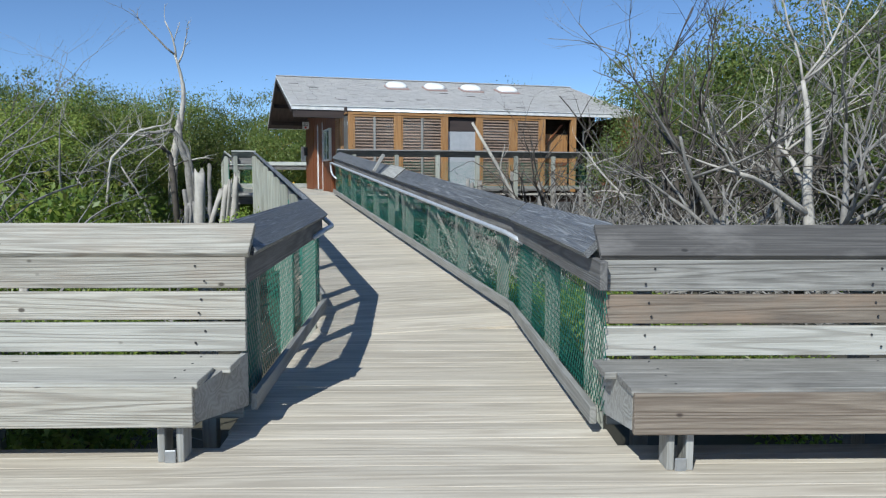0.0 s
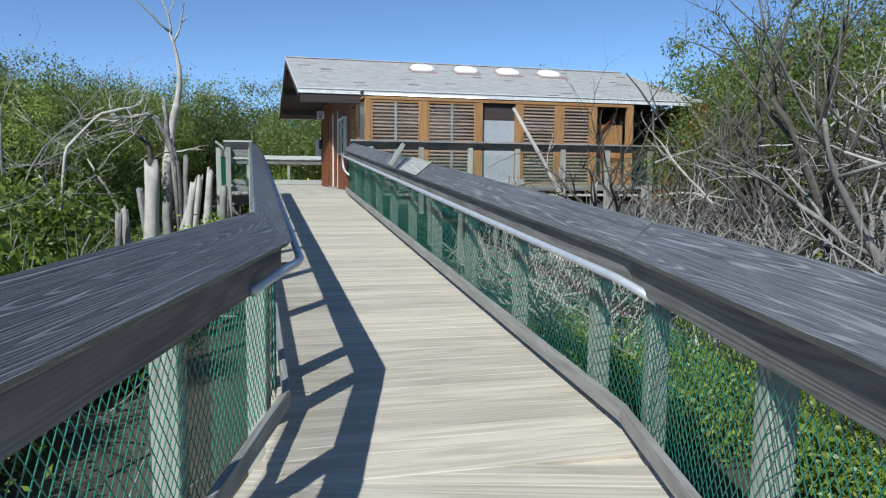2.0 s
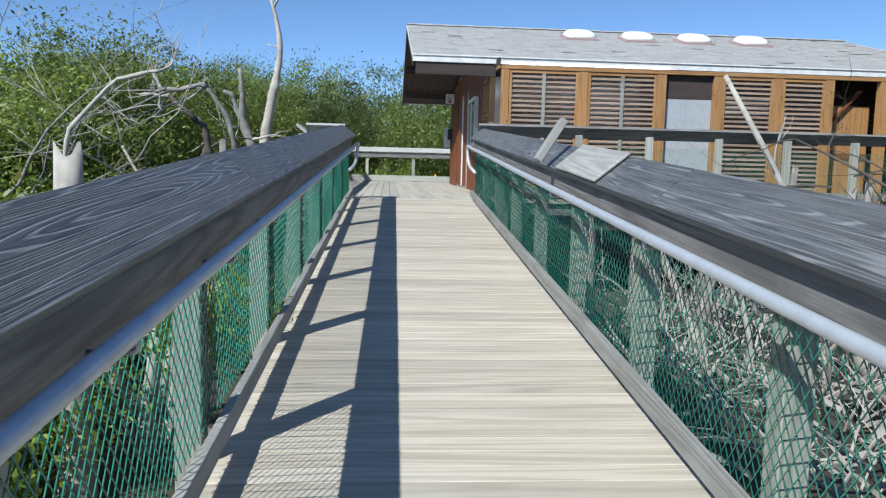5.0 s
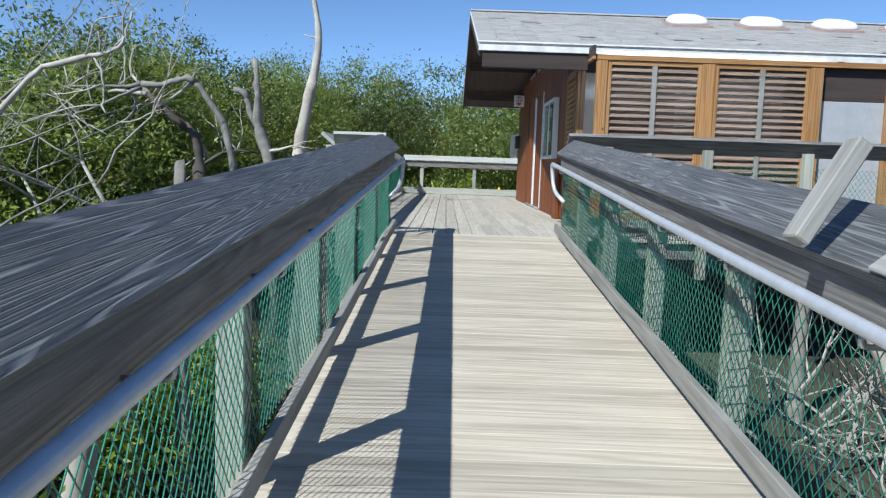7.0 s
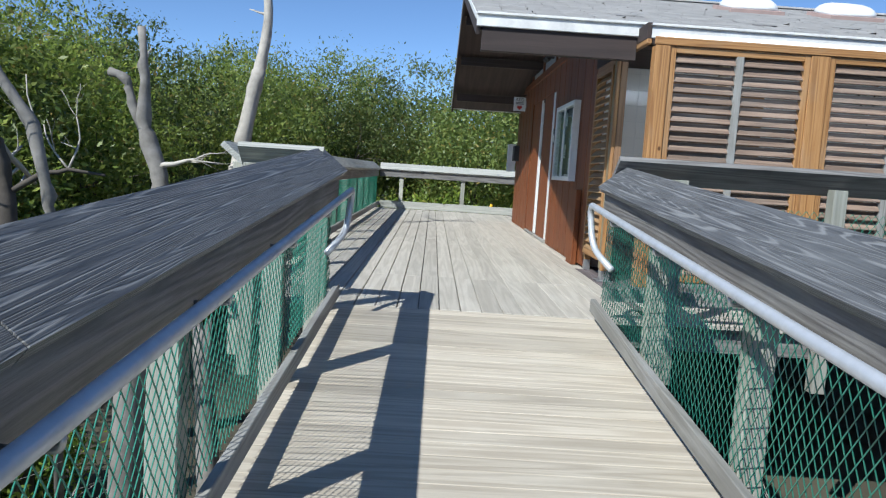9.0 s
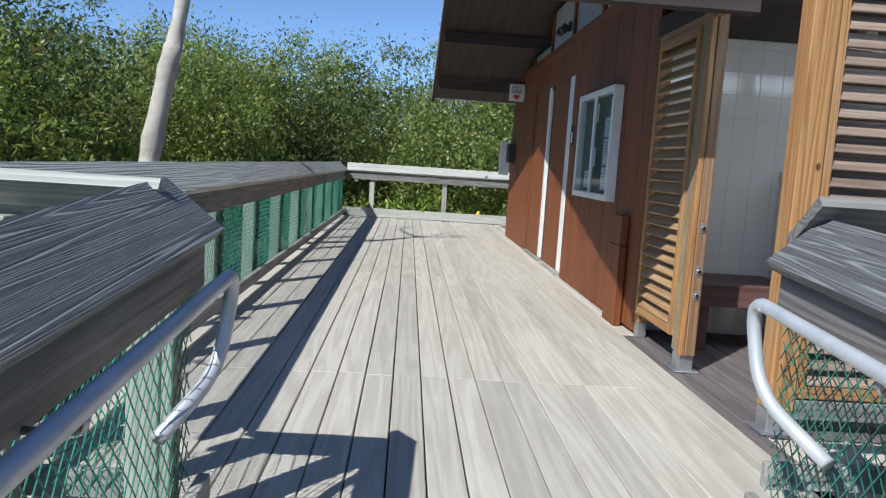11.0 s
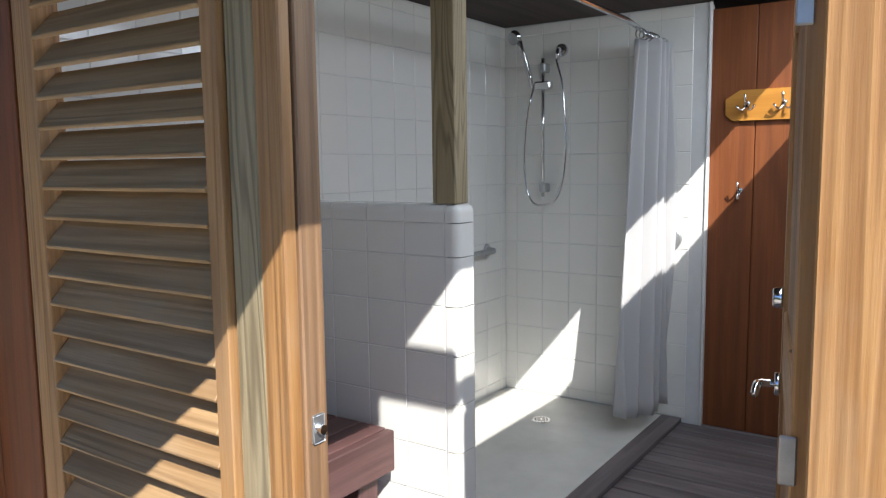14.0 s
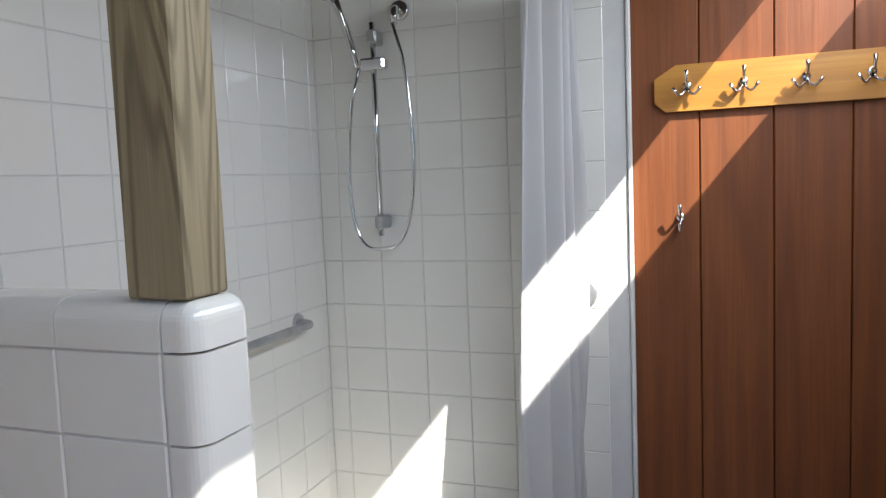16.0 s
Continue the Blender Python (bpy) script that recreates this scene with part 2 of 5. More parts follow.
# LEAF's lit copy: sunshine put into the colour for the near west trees
SUNLITLEAF = leaf_material("sunlit_mangrove_leaf", (0.36, 0.41, 0.085), (0.15, 0.22, 0.04), (0.36, 0.30, 0.08), 0.52)
GLASS = glass_material("pane_glass")

# ---- building helpers ----
PLACE = {}
MESHES = {}


def thing(name, label="", category="", m=None, group="", kind=""):
    ob = new(name)
    ob.matrix_basis = m or Matrix()
    PLACE[ob.name] = ob.matrix_basis.copy()
    return tagged(ob, label, category, group, kind)


def put(name, mesh, m, parent=None, label=""):
    ob = new(name, mesh)
    ob.matrix_basis = PLACE[parent.name].inverted() @ m if parent else m
    ob.parent = parent
    PLACE[ob.name] = m.copy()
    return tagged(ob, label)


def to_mesh(name, bm, mat, smooth=False):
    me = bpy.data.meshes.new(name)
    bm.to_mesh(me)
    bm.free()
    me.materials.append(mat)
    if smooth:
        me.polygons.foreach_set("use_smooth", [True] * len(me.polygons))
    return me


def part(name, bm, mat, parent=None, label="", smooth=False, m=None):
    return put(name, to_mesh(name, bm, mat, smooth), m or Matrix(), parent, label)


def box_into(bm, size, m=Matrix()):
    return bmesh.ops.create_cube(bm, size=1.0, matrix=m @ Matrix.Diagonal((*size, 1)))["verts"]


def block_mesh(l, w, h, mat, bevel=0.004):
    """A box with worn edges, x long."""
    key = (round(l, 3), round(w, 3), round(h, 3), mat.name, bevel)
    if key not in MESHES:
        bm = bmesh.new()
        box_into(bm, (l, w, h))
        if bevel:
            bmesh.ops.bevel(bm, geom=bm.edges[:], offset=bevel, segments=1, profile=0.5, affect="EDGES")
        MESHES[key] = to_mesh("block", bm, mat)
    return MESHES[key]


def axes(x, up):
    """A turn whose x axis is x and whose z axis is near up."""
    x = Vector(x).normalized()
    z = Vector(up) - x * x.dot(Vector(up))
    z.normalize()
    y = z.cross(x)
    return Matrix((x, y, z)).transposed().to_4x4()


def beam(name, a, b, w, h, mat, parent=None, up=(0, 0, 1), label="", bevel=0.004):
    """A timber from a to b (centre line), w wide, h deep along up."""
    a, b = Vector(a), Vector(b)
    m = Matrix.Translation((a + b) / 2) @ axes(b - a, up)
    return put(name, block_mesh((b - a).length, w, h, mat, bevel), m, parent, label)


def block(name, lo, hi, mat, parent=None, label="", bevel=0.004, grain=None):
    """A box between two corners; grain: axis along which its timber runs."""
    lo, hi = Vector(lo), Vector(hi)
    c, s = (lo + hi) / 2, hi - lo
    g = grain if grain is not None else max(range(3), key=lambda i: s[i])
    if g == 0:
        turn, dims = Matrix(), (s.x, s.y, s.z)
    elif g == 1:
        turn, dims = axes((0, 1, 0), (0, 0, 1)), (s.y, s.x, s.z)
    else:
        turn, dims = axes((0, 0, 1), (1, 0, 0)), (s.z, s.y, s.x)
    return put(name, block_mesh(*dims, mat, bevel), Matrix.Translation(c) @ turn, parent, label)


def tube_into(bm, points, radii, sides=8, closed=True):
    """A swept round tube through points."""
    pts = [Vector(p) for p in points]
    if isinstance(radii, (int, float)):
        radii = [radii] * len(pts)
    rings, side = [], None
    for i, p in enumerate(pts):
        d = (pts[min(i + 1, len(pts) - 1)] - pts[max(i - 1, 0)]).normalized()
        if side is None:
            side = d.orthogonal().normalized()
        side = (side - d * side.dot(d)).normalized()
        other = d.cross(side)
        rings.append([bm.verts.new(p + (side * math.cos(k) + other * math.sin(k)) * radii[i]) for k in [2 * math.pi * j / sides for j in range(sides)]])
    for a, b in zip(rings, rings[1:]):
        for j in range(sides):
            bm.faces.new((a[j], a[(j + 1) % sides], b[(j + 1) % sides], b[j]))
    if closed:
        bm.faces.new(rings[0][::-1])
        bm.faces.new(rings[-1])


def rounded(points, radius, steps=6):
    """A path with its corners rounded."""
    pts = [Vector(p) for p in points]
    out = [pts[0]]
    for a, p, b in zip(pts, pts[1:], pts[2:]):
        r = min(radius, (a - p).length / 2, (b - p).length / 2)
        s, e = p + (a - p).normalized() * r, p + (b - p).normalized() * r
        for k in range(steps + 1):
            u = k / steps
            out.append(s * (1 - u) ** 2 + p * 2 * u * (1 - u) + e * u * u)
    return out + [pts[-1]]


def tube(name, points, radius, mat, parent=None, label="", sides=10):
    bm = bmesh.new()
    tube_into(bm, points, radius, sides)
    return part(name, bm, mat, parent, label, True)


def soup(name, verts, faces, mat, smooth=False):
    me = bpy.data.meshes.new(name)
    me.from_pydata(verts, [], faces)
    me.materials.append(mat)
    if smooth:
        me.polygons.foreach_set("use_smooth", [True] * len(me.polygons))
    return me


# ---- plan ----
DECK = 1.0
RAMP0, RAMP1 = 7.0, 21.55
GROUND = -0.75


def floor_z(y):
    return DECK * min(max((y - RAMP0) / (RAMP1 - RAMP0), 0), 1)


BENCH_TURN = -15.4
U = Vector((math.cos(radians(BENCH_TURN)), math.sin(radians(BENCH_TURN)), 0))
V = Vector((-U.y, U.x, 0))

# ---- ground ----
bm = bmesh.new()
bmesh.ops.create_grid(bm, x_segments=60, y_segments=60, size=300)
for v in bm.verts:
    v.co.z = GROUND + 0.12 * noise.noise(v.co * 0.3)
ground = part("ground", bm, MUD, smooth=True)
tagged(ground, "dark wet mangrove mud under the boardwalk", "ground", kind="structure")


# ---- boardwalk railings ----
def railing(label, a, b, out, first=0.4, pitch=1.5, pipe=None, mesh=True, fascia=True, cap=True, lead=None, cap_mat=CAPWOOD, ends=(0.0, 0.0), skew=(0.0, 0.0)):
    """Posts, kerb, top rail, tilted cap, wire mesh between a and b (kerb line on the floor); out: unit vector away from the walkway."""
    a, b, out = Vector(a), Vector(b), Vector(out).normalized()
    way = (b - a).normalized()
    run = (b - a).length
    r = thing("railing", label, "railing", Matrix.Translation(a), "boardwalk railings")
    up = Vector((0, 0, 1))
    at = lambda s, o, z: a + way * s + out * o + up * z
    beam("kerb", at(0, 0.005, 0.125), at(run, 0.005, 0.125), 0.042, 0.105, KERBWOOD, r)
    n = max(int((run - first) / pitch), 0) + 1
    for i in range(n):
        s = first + i * pitch
        beam("post", at(s, 0.13, -0.55), at(s, 0.13, 1.08), 0.11, 0.11, POSTWOOD, r, up=way, label="pale green-grey weathered post")
    if fascia:
        beam("top_rail", at(0, 0.05, 0.945), at(run, 0.05, 0.945), 0.045, 0.17, RAILWOOD, r)
    if cap:
        tilt = (out * 0.2 + up * 0.165).normalized()
        face = (up * 0.2 - out * 0.165).normalized()
        left = way.cross(up).dot(out) < 0
        cuts = max(int(run / 3.6), 1)
        for i in range(cuts):
            s0, s1 = run * i / cuts + (0.004 if i else -ends[0]), run * (i + 1) / cuts - (0.004 if i < cuts - 1 else -ends[1])
            k0, k1 = (skew[0] if i == 0 else 0), (skew[1] if i == cuts - 1 else 0)
            put_cap(r, at, s0, s1, k0, k1, way, tilt, face, left, cap_mat)
    if mesh:
        wires(r, a, way, out, run, up)
    if pipe:
        s0, s1 = pipe
        pts = [at(s0, 0.0, 0.86), at(s0 + 0.25, -0.09, 0.93), at(s1, -0.09, 0.93), at(s1 + 0.24, -0.09, 0.93), at(s1 + 0.17, -0.06, 0.60), at(s1 - 0.16, 0.03, 0.50)]
        if lead:
            inner = Vector((lead[1], -lead[0], 0))
            foot = at(0.08, -0.09, 0.93)
            pts[:2] = [foot - Vector(lead) * 0.78 - inner * 0.09 - up * 0.07, foot - Vector(lead) * 0.6 + inner * 0.0, foot]
        h = tube("handrail", rounded(pts, 0.14), 0.0255, PIPE, r, "smooth galvanised pipe handrail")
        k = s0 + 0.6
        while k < s1:
            bm = bmesh.new()
            tube_into(bm, rounded([at(k, -0.09, 0.905), at(k, -0.09, 0.875), at(k, 0.03, 0.87)], 0.03, 3), 0.009, 6)
            part("bracket", bm, GALV, h, smooth=True)
            k += 1.1
    return r


def put_cap(r, at, s0, s1, k0, k1, way, tilt, face, left, mat):
    """One board of the cap, sloped towards the walkway; k: how far its outer corners run past its inner ones."""
    w, th = 0.265, 0.045
    base = at(0, -0.035, 1.065)
    mid = base + way * (s0 + s1) / 2
    turn = axes(way, face)
    m = Matrix.Translation(mid) @ turn
    inv = m.inverted()
    bm = bmesh.new()
    half = (s1 - s0) / 2
    steps = 8
    rings = []
    for i in range(steps + 1):
        u = i / steps
        q = []
        for t_, f_ in ((0, 0), (w, 0), (w, th), (0, th)):
            s = -half * (1 - u) + half * u
            if t_:
                s += -k0 * (1 - u) + k1 * u
            p = mid + way * s + tilt * t_ + face * (f_ - th) + face * 0.004 * noise.noise(Vector((mid.x + s * 2, mid.y, t_ * 9)))
            q.append(bm.verts.new(inv @ p))
        rings.append(q)
    for p, q in zip(rings, rings[1:]):
        for j in range(4):
            bm.faces.new((p[j], p[(j + 1) % 4], q[(j + 1) % 4], q[j]))
    bm.faces.new(rings[0][::-1])
    bm.faces.new(rings[-1])
    bmesh.ops.recalc_face_normals(bm, faces=bm.faces[:])
    part("cap_board", bm, mat, r, "dark silvered cap board with raised grain", m=m)


def wires(r, a, way, out, run, up, low=0.13, high=0.90, step=0.062):
    """Diamond wire netting as two families of thin wires."""
    verts, faces = [], []
    rise = (high - low)
    lean = rise * 0.72
    k = int((run + lean) / step)
    rad = 0.0027
    for fam in (1, -1):
        for i in range(k):
            s = i * step - lean * 0.5 * (1 - fam) - (lean if fam > 0 else 0)
            s += lean if fam < 0 else 0
            e = s + fam * lean
            t0, t1 = 0.0, 1.0
            d = e - s
            for bound, sign in ((0.0, 1), (run, -1)):
                t = (bound - s) / d
                if (d > 0) == (sign > 0):
                    t0 = max(t0, t)
                else:
                    t1 = min(t1, t)
            if t1 <= t0 + 0.02:
                continue
            pts = []
            for q in range(4):
                t = t0 + (t1 - t0) * q / 3
                bulge = 0.012 * noise.noise(Vector((s + d * t, t * 2, a.y))) + 0.003 * fam
                pts.append(a + way * (s + d * t) + up * (low + rise * t) + out * (0.068 + bulge))
            base = len(verts)
            for p in pts:
                for j in range(3):
                    ang = 2.094 * j
                    verts.append(p + out * rad * math.cos(ang) + way * rad * 1.2 * math.sin(ang))
            for q in range(3):
                for j in range(3):
                    faces.append((base + q * 3 + j, base + q * 3 + (j + 1) % 3, base + q * 3 + 3 + (j + 1) % 3, base + q * 3 + 3 + j))
    m = Matrix.Translation(a)
    verts = [v - a for v in verts]
    put("wire_mesh", soup("wire_mesh", verts, faces, VINYL), m, r, "green vinyl-coated diamond wire netting")


L0, L1, L2 = Vector((-0.02, 4.62, 0)), Vector((0.87, 7.85, 0)), Vector((0.97, 21.45, DECK))
R0, R1, R2 = Vector((1.86, 3.78, 0)), Vector((2.74, 7.25, 0)), Vector((3.0, 21.5, DECK))


def ramp_point(p):
    return Vector((p.x, p.y, floor_z(p.y)))


def left_of(a, b):
    d = (b - a).normalized()
    return Vector((-d.y, d.x, 0)).normalized()


railing("grey timber railing with green netting beside the platform bench", L0, ramp_point(L1), left_of(L0, L1), 0.5, 1.35, skew=(-0.19, -0.05))
railing("long sloping timber ramp railing with pipe handrail and green netting", ramp_point(L1), L2, left_of(L1, L2), 0.55, 1.62, pipe=(-0.3, 13.35), lead=(L1 - L0).normalized(), skew=(0.03, 0.0))
railing("grey timber railing with green netting at the platform corner", R0, ramp_point(R1), -left_of(R0, R1), 0.5, 1.45, ends=(-0.17, 0.0), skew=(-0.1, 0.05))
right_ramp = railing("long sloping timber ramp railing with pipe handrail and green netting", ramp_point(R1), R2, -left_of(R1, R2), 0.6, 1.55, pipe=(-0.35, 14.0), skew=(-0.04, 0.0))
# deck railings
railing("timber deck railing with green netting beside the mangroves", (0.2, 21.5, DECK), (0.2, 36.35, DECK), (-1, 0, 0), 0.4, 1.5, cap_mat=GREYCAP)
railing("short timber railing closing the deck beside the ramp", (0.2, 21.45, DECK), (0.84, 21.45, DECK), (0, -1, 0), 0.1, 0.5, cap_mat=GREYCAP)
far_rail = railing("open timber railing at the far end of the deck", (0.2, 36.35, DECK), (6.5, 36.35, DECK), (0, 1, 0), 0.6, 1.7, mesh=False, cap_mat=GREYCAP)
block("kick_board", (0.25, 36.30, DECK + 0.012), (6.5, 36.338, DECK + 0.21), GREYCAP, far_rail)
railing("timber railing with green netting along the louvred wall", (3.1, 21.6, DECK + 0.08), (13.2, 21.6, DECK + 0.08), (0, -1, 0), 0.5, 1.25, cap_mat=RAILWOOD, fascia=False)

# things lying on the ramp's right cap
chock = thing("wooden_wedge", "weathered grey wood offcut lying on the rail cap", "wood scrap", Matrix.Translation((2.86, 13.2, 1.62)))
d = (R2 - R1).normalized()
for name, s, size, lift, roll in (("patch_board", 6.35, (1.15, 0.275, 0.02), 0.012, 0), ("loose_block", 7.25, (0.40, 0.085, 0.06), 0.15, 0)):
    base = ramp_point(R1) + d * s
    out = -left_of(R1, R2)
    tilt = (out * 0.2 + Vector((0, 0, 0.165))).normalized()
    face = (Vector((0, 0, 0.2)) - out * 0.165).normalized()
    c = base - out * 0.035 + Vector((0, 0, 1.065)) + tilt * 0.133 + face * lift
    turn = axes(d if name == "patch_board" else (0.5, 0.15, 0.75), face)
    put(name, block_mesh(*size, KERBWOOD, 0.006), Matrix.Translation(c) @ turn, chock)


# ---- building ----
WX, WY0, WY1 = 3.617, 25.03, 33.62
EAVE_Y, EAVE_Z, RIDGE_Y, RIDGE_Z = 23.18, 3.67, 28.7, 5.22
ROOF_X0, ROOF_X1 = 2.0, 13.9
FAR_Y, FAR_Z = 33.83, 3.72
roof = thing("roof", "low gable roof of pale weathered shingles with white fascia", "roof", Matrix.Translation((8, RIDGE_Y, RIDGE_Z)), kind="structure")


def slope_mesh(y0, z0, y1, z1):
    """One slope: boards below, courses of shingles above."""
    along = Vector((0, y1 - y0, z1 - z0))
    n = int(along.length / 0.15)
    up = Vector((1, 0, 0)).cross(along).normalized()
    if up.z < 0:
        up = -up
    verts, faces = [], []
    rnd = random.Random(3)
    for i in range(n):
        x = ROOF_X0
        while x < ROOF_X1 - 0.01:
            w = min(rnd.uniform(0.28, 0.34), ROOF_X1 - x)
            if rnd.random() < 0.012:
                x += w
                continue
            lift = 0.012 + rnd.random() * 0.006 + (0.02 if rnd.random() < 0.012 else 0)
            p0 = Vector((x, y0, z0)) + along * (i / n)
            p1 = p0 + along * (1.25 / n)
            b = len(verts)
            for p, h in ((p0, lift), (p0 + Vector((w - 0.006, 0, 0)), lift), (p1 + Vector((w - 0.006, 0, 0)), 0.003), (p1, 0.003), (p0, 0), (p0 + Vector((w - 0.006, 0, 0)), 0)):
                verts.append(p + up * h)
            faces += [(b, b + 1, b + 2, b + 3), (b + 4, b + 5, b + 1, b)]
            x += w
    return soup("shingles", verts, faces, ROOFING)


for tag, (y0, z0) in (("front", (EAVE_Y, EAVE_Z)), ("back", (FAR_Y, FAR_Z))):
    s = put("shingles", slope_mesh(y0, z0, RIDGE_Y, RIDGE_Z), Matrix(), roof, "pale grey curling asphalt shingles")
    s["kind"] = "stuff"
    a, b = Vector((0, y0, z0 - 0.06)), Vector((0, RIDGE_Y, RIDGE_Z - 0.06))
    c = (a + b) / 2
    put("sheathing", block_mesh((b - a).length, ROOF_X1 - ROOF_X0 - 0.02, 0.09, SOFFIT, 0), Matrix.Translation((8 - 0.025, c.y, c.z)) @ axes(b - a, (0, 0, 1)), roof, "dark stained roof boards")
    step = -0.02 if tag == "front" else 0.02
    beam("fascia", (ROOF_X0, y0 + step, z0 - 0.055), (ROOF_X1, y0 + step, z0 - 0.055), 0.035, 0.13, FASCIA, roof, label="white painted fascia board")
    beam("drip_edge", (ROOF_X0, y0 + step * 1.6, z0 + 0.005), (ROOF_X1, y0 + step * 1.6, z0 + 0.005), 0.06, 0.025, FASCIA, roof)
    for x in (ROOF_X0 + 0.02, ROOF_X1 - 0.02):
        beam("barge_board", (x, y0, z0 - 0.10), (x, RIDGE_Y, RIDGE_Z - 0.10), 0.04, 0.2, SOFFIT, roof, label="dark barge board")
        beam("barge_strip", (x - 0.024 * (1 if x < 5 else -1), y0, z0 - 0.02), (x - 0.024 * (1 if x < 5 else -1), RIDGE_Y, RIDGE_Z - 0.02), 0.012, 0.06, FASCIA, roof)
for y in (24.4, 26.2, 28.0, 29.4, 31.0, 32.8):
    z = EAVE_Z + (RIDGE_Z - EAVE_Z) * ((y - EAVE_Y) / (RIDGE_Y - EAVE_Y) if y < RIDGE_Y else (FAR_Y - y) / (FAR_Y - RIDGE_Y))
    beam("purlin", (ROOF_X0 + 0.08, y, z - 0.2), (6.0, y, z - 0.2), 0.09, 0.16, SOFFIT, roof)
# added beam, lost in the dark, that drops the eave's shadow edge
block("eave_beam", (ROOF_X0 + 0.06, EAVE_Y - 0.005, 3.32), (WX - 0.02, EAVE_Y + 0.09, 3.55), SOFFIT, roof, "unseen dark beam added under the gable overhang to lower its shadow")
beam("ridge_cap", (ROOF_X0, RIDGE_Y, RIDGE_Z + 0.015), (ROOF_X1, RIDGE_Y, RIDGE_Z + 0.015), 0.25, 0.03, ROOFING, roof)

for x in (6.13, 7.57, 8.98, 10.42):
    sl = thing("skylight", "white domed plastic skylight on the shingled roof", "skylight", Matrix.Translation((x, 26.9, 4.73)), "roof skylights")
    turn = axes((1, 0, 0), (0, -0.28, 1))
    put("curb", block_mesh(0.78, 0.78, 0.09, CURB), Matrix.Translation((x, 26.9, 4.735)) @ turn, sl)
    bm = bmesh.new()
    bmesh.ops.create_uvsphere(bm, u_segments=20, v_segments=10, radius=0.38)
    for v in bm.verts:
        sx, sy = v.co.x / 0.38, v.co.y / 0.38
        v.co.x, v.co.y = 0.38 * math.copysign(abs(sx) ** 0.6, sx), 0.38 * math.copysign(abs(sy) ** 0.6, sy)
        v.co.z = max(v.co.z, 0) * 0.44
    part("dome", bm, DOME, sl, "white acrylic dome", True, Matrix.Translation((x, 26.9, 4.778)) @ turn)

# west wall: vertical boards, each its own
wall = thing("wall_west", "brown stained vertical board wall facing the deck", "wall", Matrix.Translation((WX, WY0, DECK)), kind="structure")


def gable_z(y):
    return EAVE_Z - 0.14 + (RIDGE_Z - EAVE_Z) * ((y - EAVE_Y) / (RIDGE_Y - EAVE_Y) if y < RIDGE_Y else (FAR_Y - y) / (FAR_Y - RIDGE_Y))


y = WY0
k = 0
HOLES = ((28.30, 29.50), (29.83, 31.0))
while y < WY1 - 0.05:
    w = 0.262
    step_ = 0.0
    top = min(3.98, gable_z(y + w / 2) - 0.05)
    low = DECK + 0.03 if y < 25.9 else DECK + 0.01
    hole = [h for h in HOLES if h[0] - 0.2 < y < h[1]]
    lo = 3.56 if hole else low
    block("siding_board", (WX - 0.012 * (k % 2) * 0.3, y + 0.002, lo), (WX + 0.05, min(y + w - 0.002, WY1), top), SIDING, wall, grain=2, bevel=0.004)
    y += w
    k += 1
block("backing", (WX + 0.03, WY0, 3.5), (WX + 0.09, WY1, 3.99), SOFFIT, wall)
for a, b in ((WY0, 28.3), (29.5, 29.83), (31.0, WY1)):
    block("backing", (WX + 0.052, a, DECK), (WX + 0.12, b, 3.5), SOFFIT, wall)
block("head_trim", (WX - 0.03, WY0, 3.93), (WX + 0.05, WY1, 4.05), SIDING, wall)
# clerestory above the wall
for y in (25.6, 27.1, 28.6, 30.1, 31.6):
    block("clerestory_post", (WX + 0.01, y - 0.06, 4.05), (WX + 0.1, y + 0.06, gable_z(y) - 0.02), SIDING, wall, grain=2)
for y0_, y1_ in ((25.66, 27.04), (27.16, 28.54), (28.66, 30.04), (30.16, 31.54)):
    block("clerestory_pane", (WX + 0.04, y0_, 4.05), (WX + 0.05, y1_, min(gable_z(y0_), gable_z(y1_)) - 0.02), GREYPAINT, wall, bevel=0)
for n_, (y0_, y1_) in enumerate(HOLES):
    dr = thing("door_%d" % (n_ + 1), "closed brown board door with a white painted jamb", "door", Matrix.Translation((WX, y0_, DECK)), kind="structure")
    block("jamb", (WX + 0.02, y0_ + 0.005, DECK + 0.05), (WX + 0.14, y0_ + (0.24 if n_ == 0 else 0.15), 3.55), WHITE, dr, "white painted jamb")
    block("leaf", (WX + 0.012, y0_ + (0.245 if n_ == 0 else 0.155), DECK + 0.05), (WX + 0.06, y1_ - 0.004, 3.55), SIDING, dr)
    block("sill", (WX - 0.02, y0_ + 0.004, DECK + 0.002), (WX + 0.1, y1_ - 0.004, DECK + 0.05), KERBWOOD, dr)
# other outer walls, plain
outer = thing("wall_back", "plain brown outer walls of the bathhouse", "wall", Matrix.Translation((8, WY1, DECK)), kind="structure")
block("north_wall", (WX + 0.13, WY1 - 0.12, 0.6), (13.5, WY1, 3.66), SIDING, outer)
block("east_wall", (13.4, 22.5, 0.6), (13.52, WY1 - 0.12, 3.6), SIDING, outer)
block("inner_wall", (7.2, 25.5, 0.6), (13.4, 25.6, 3.95), SOFFIT, outer)

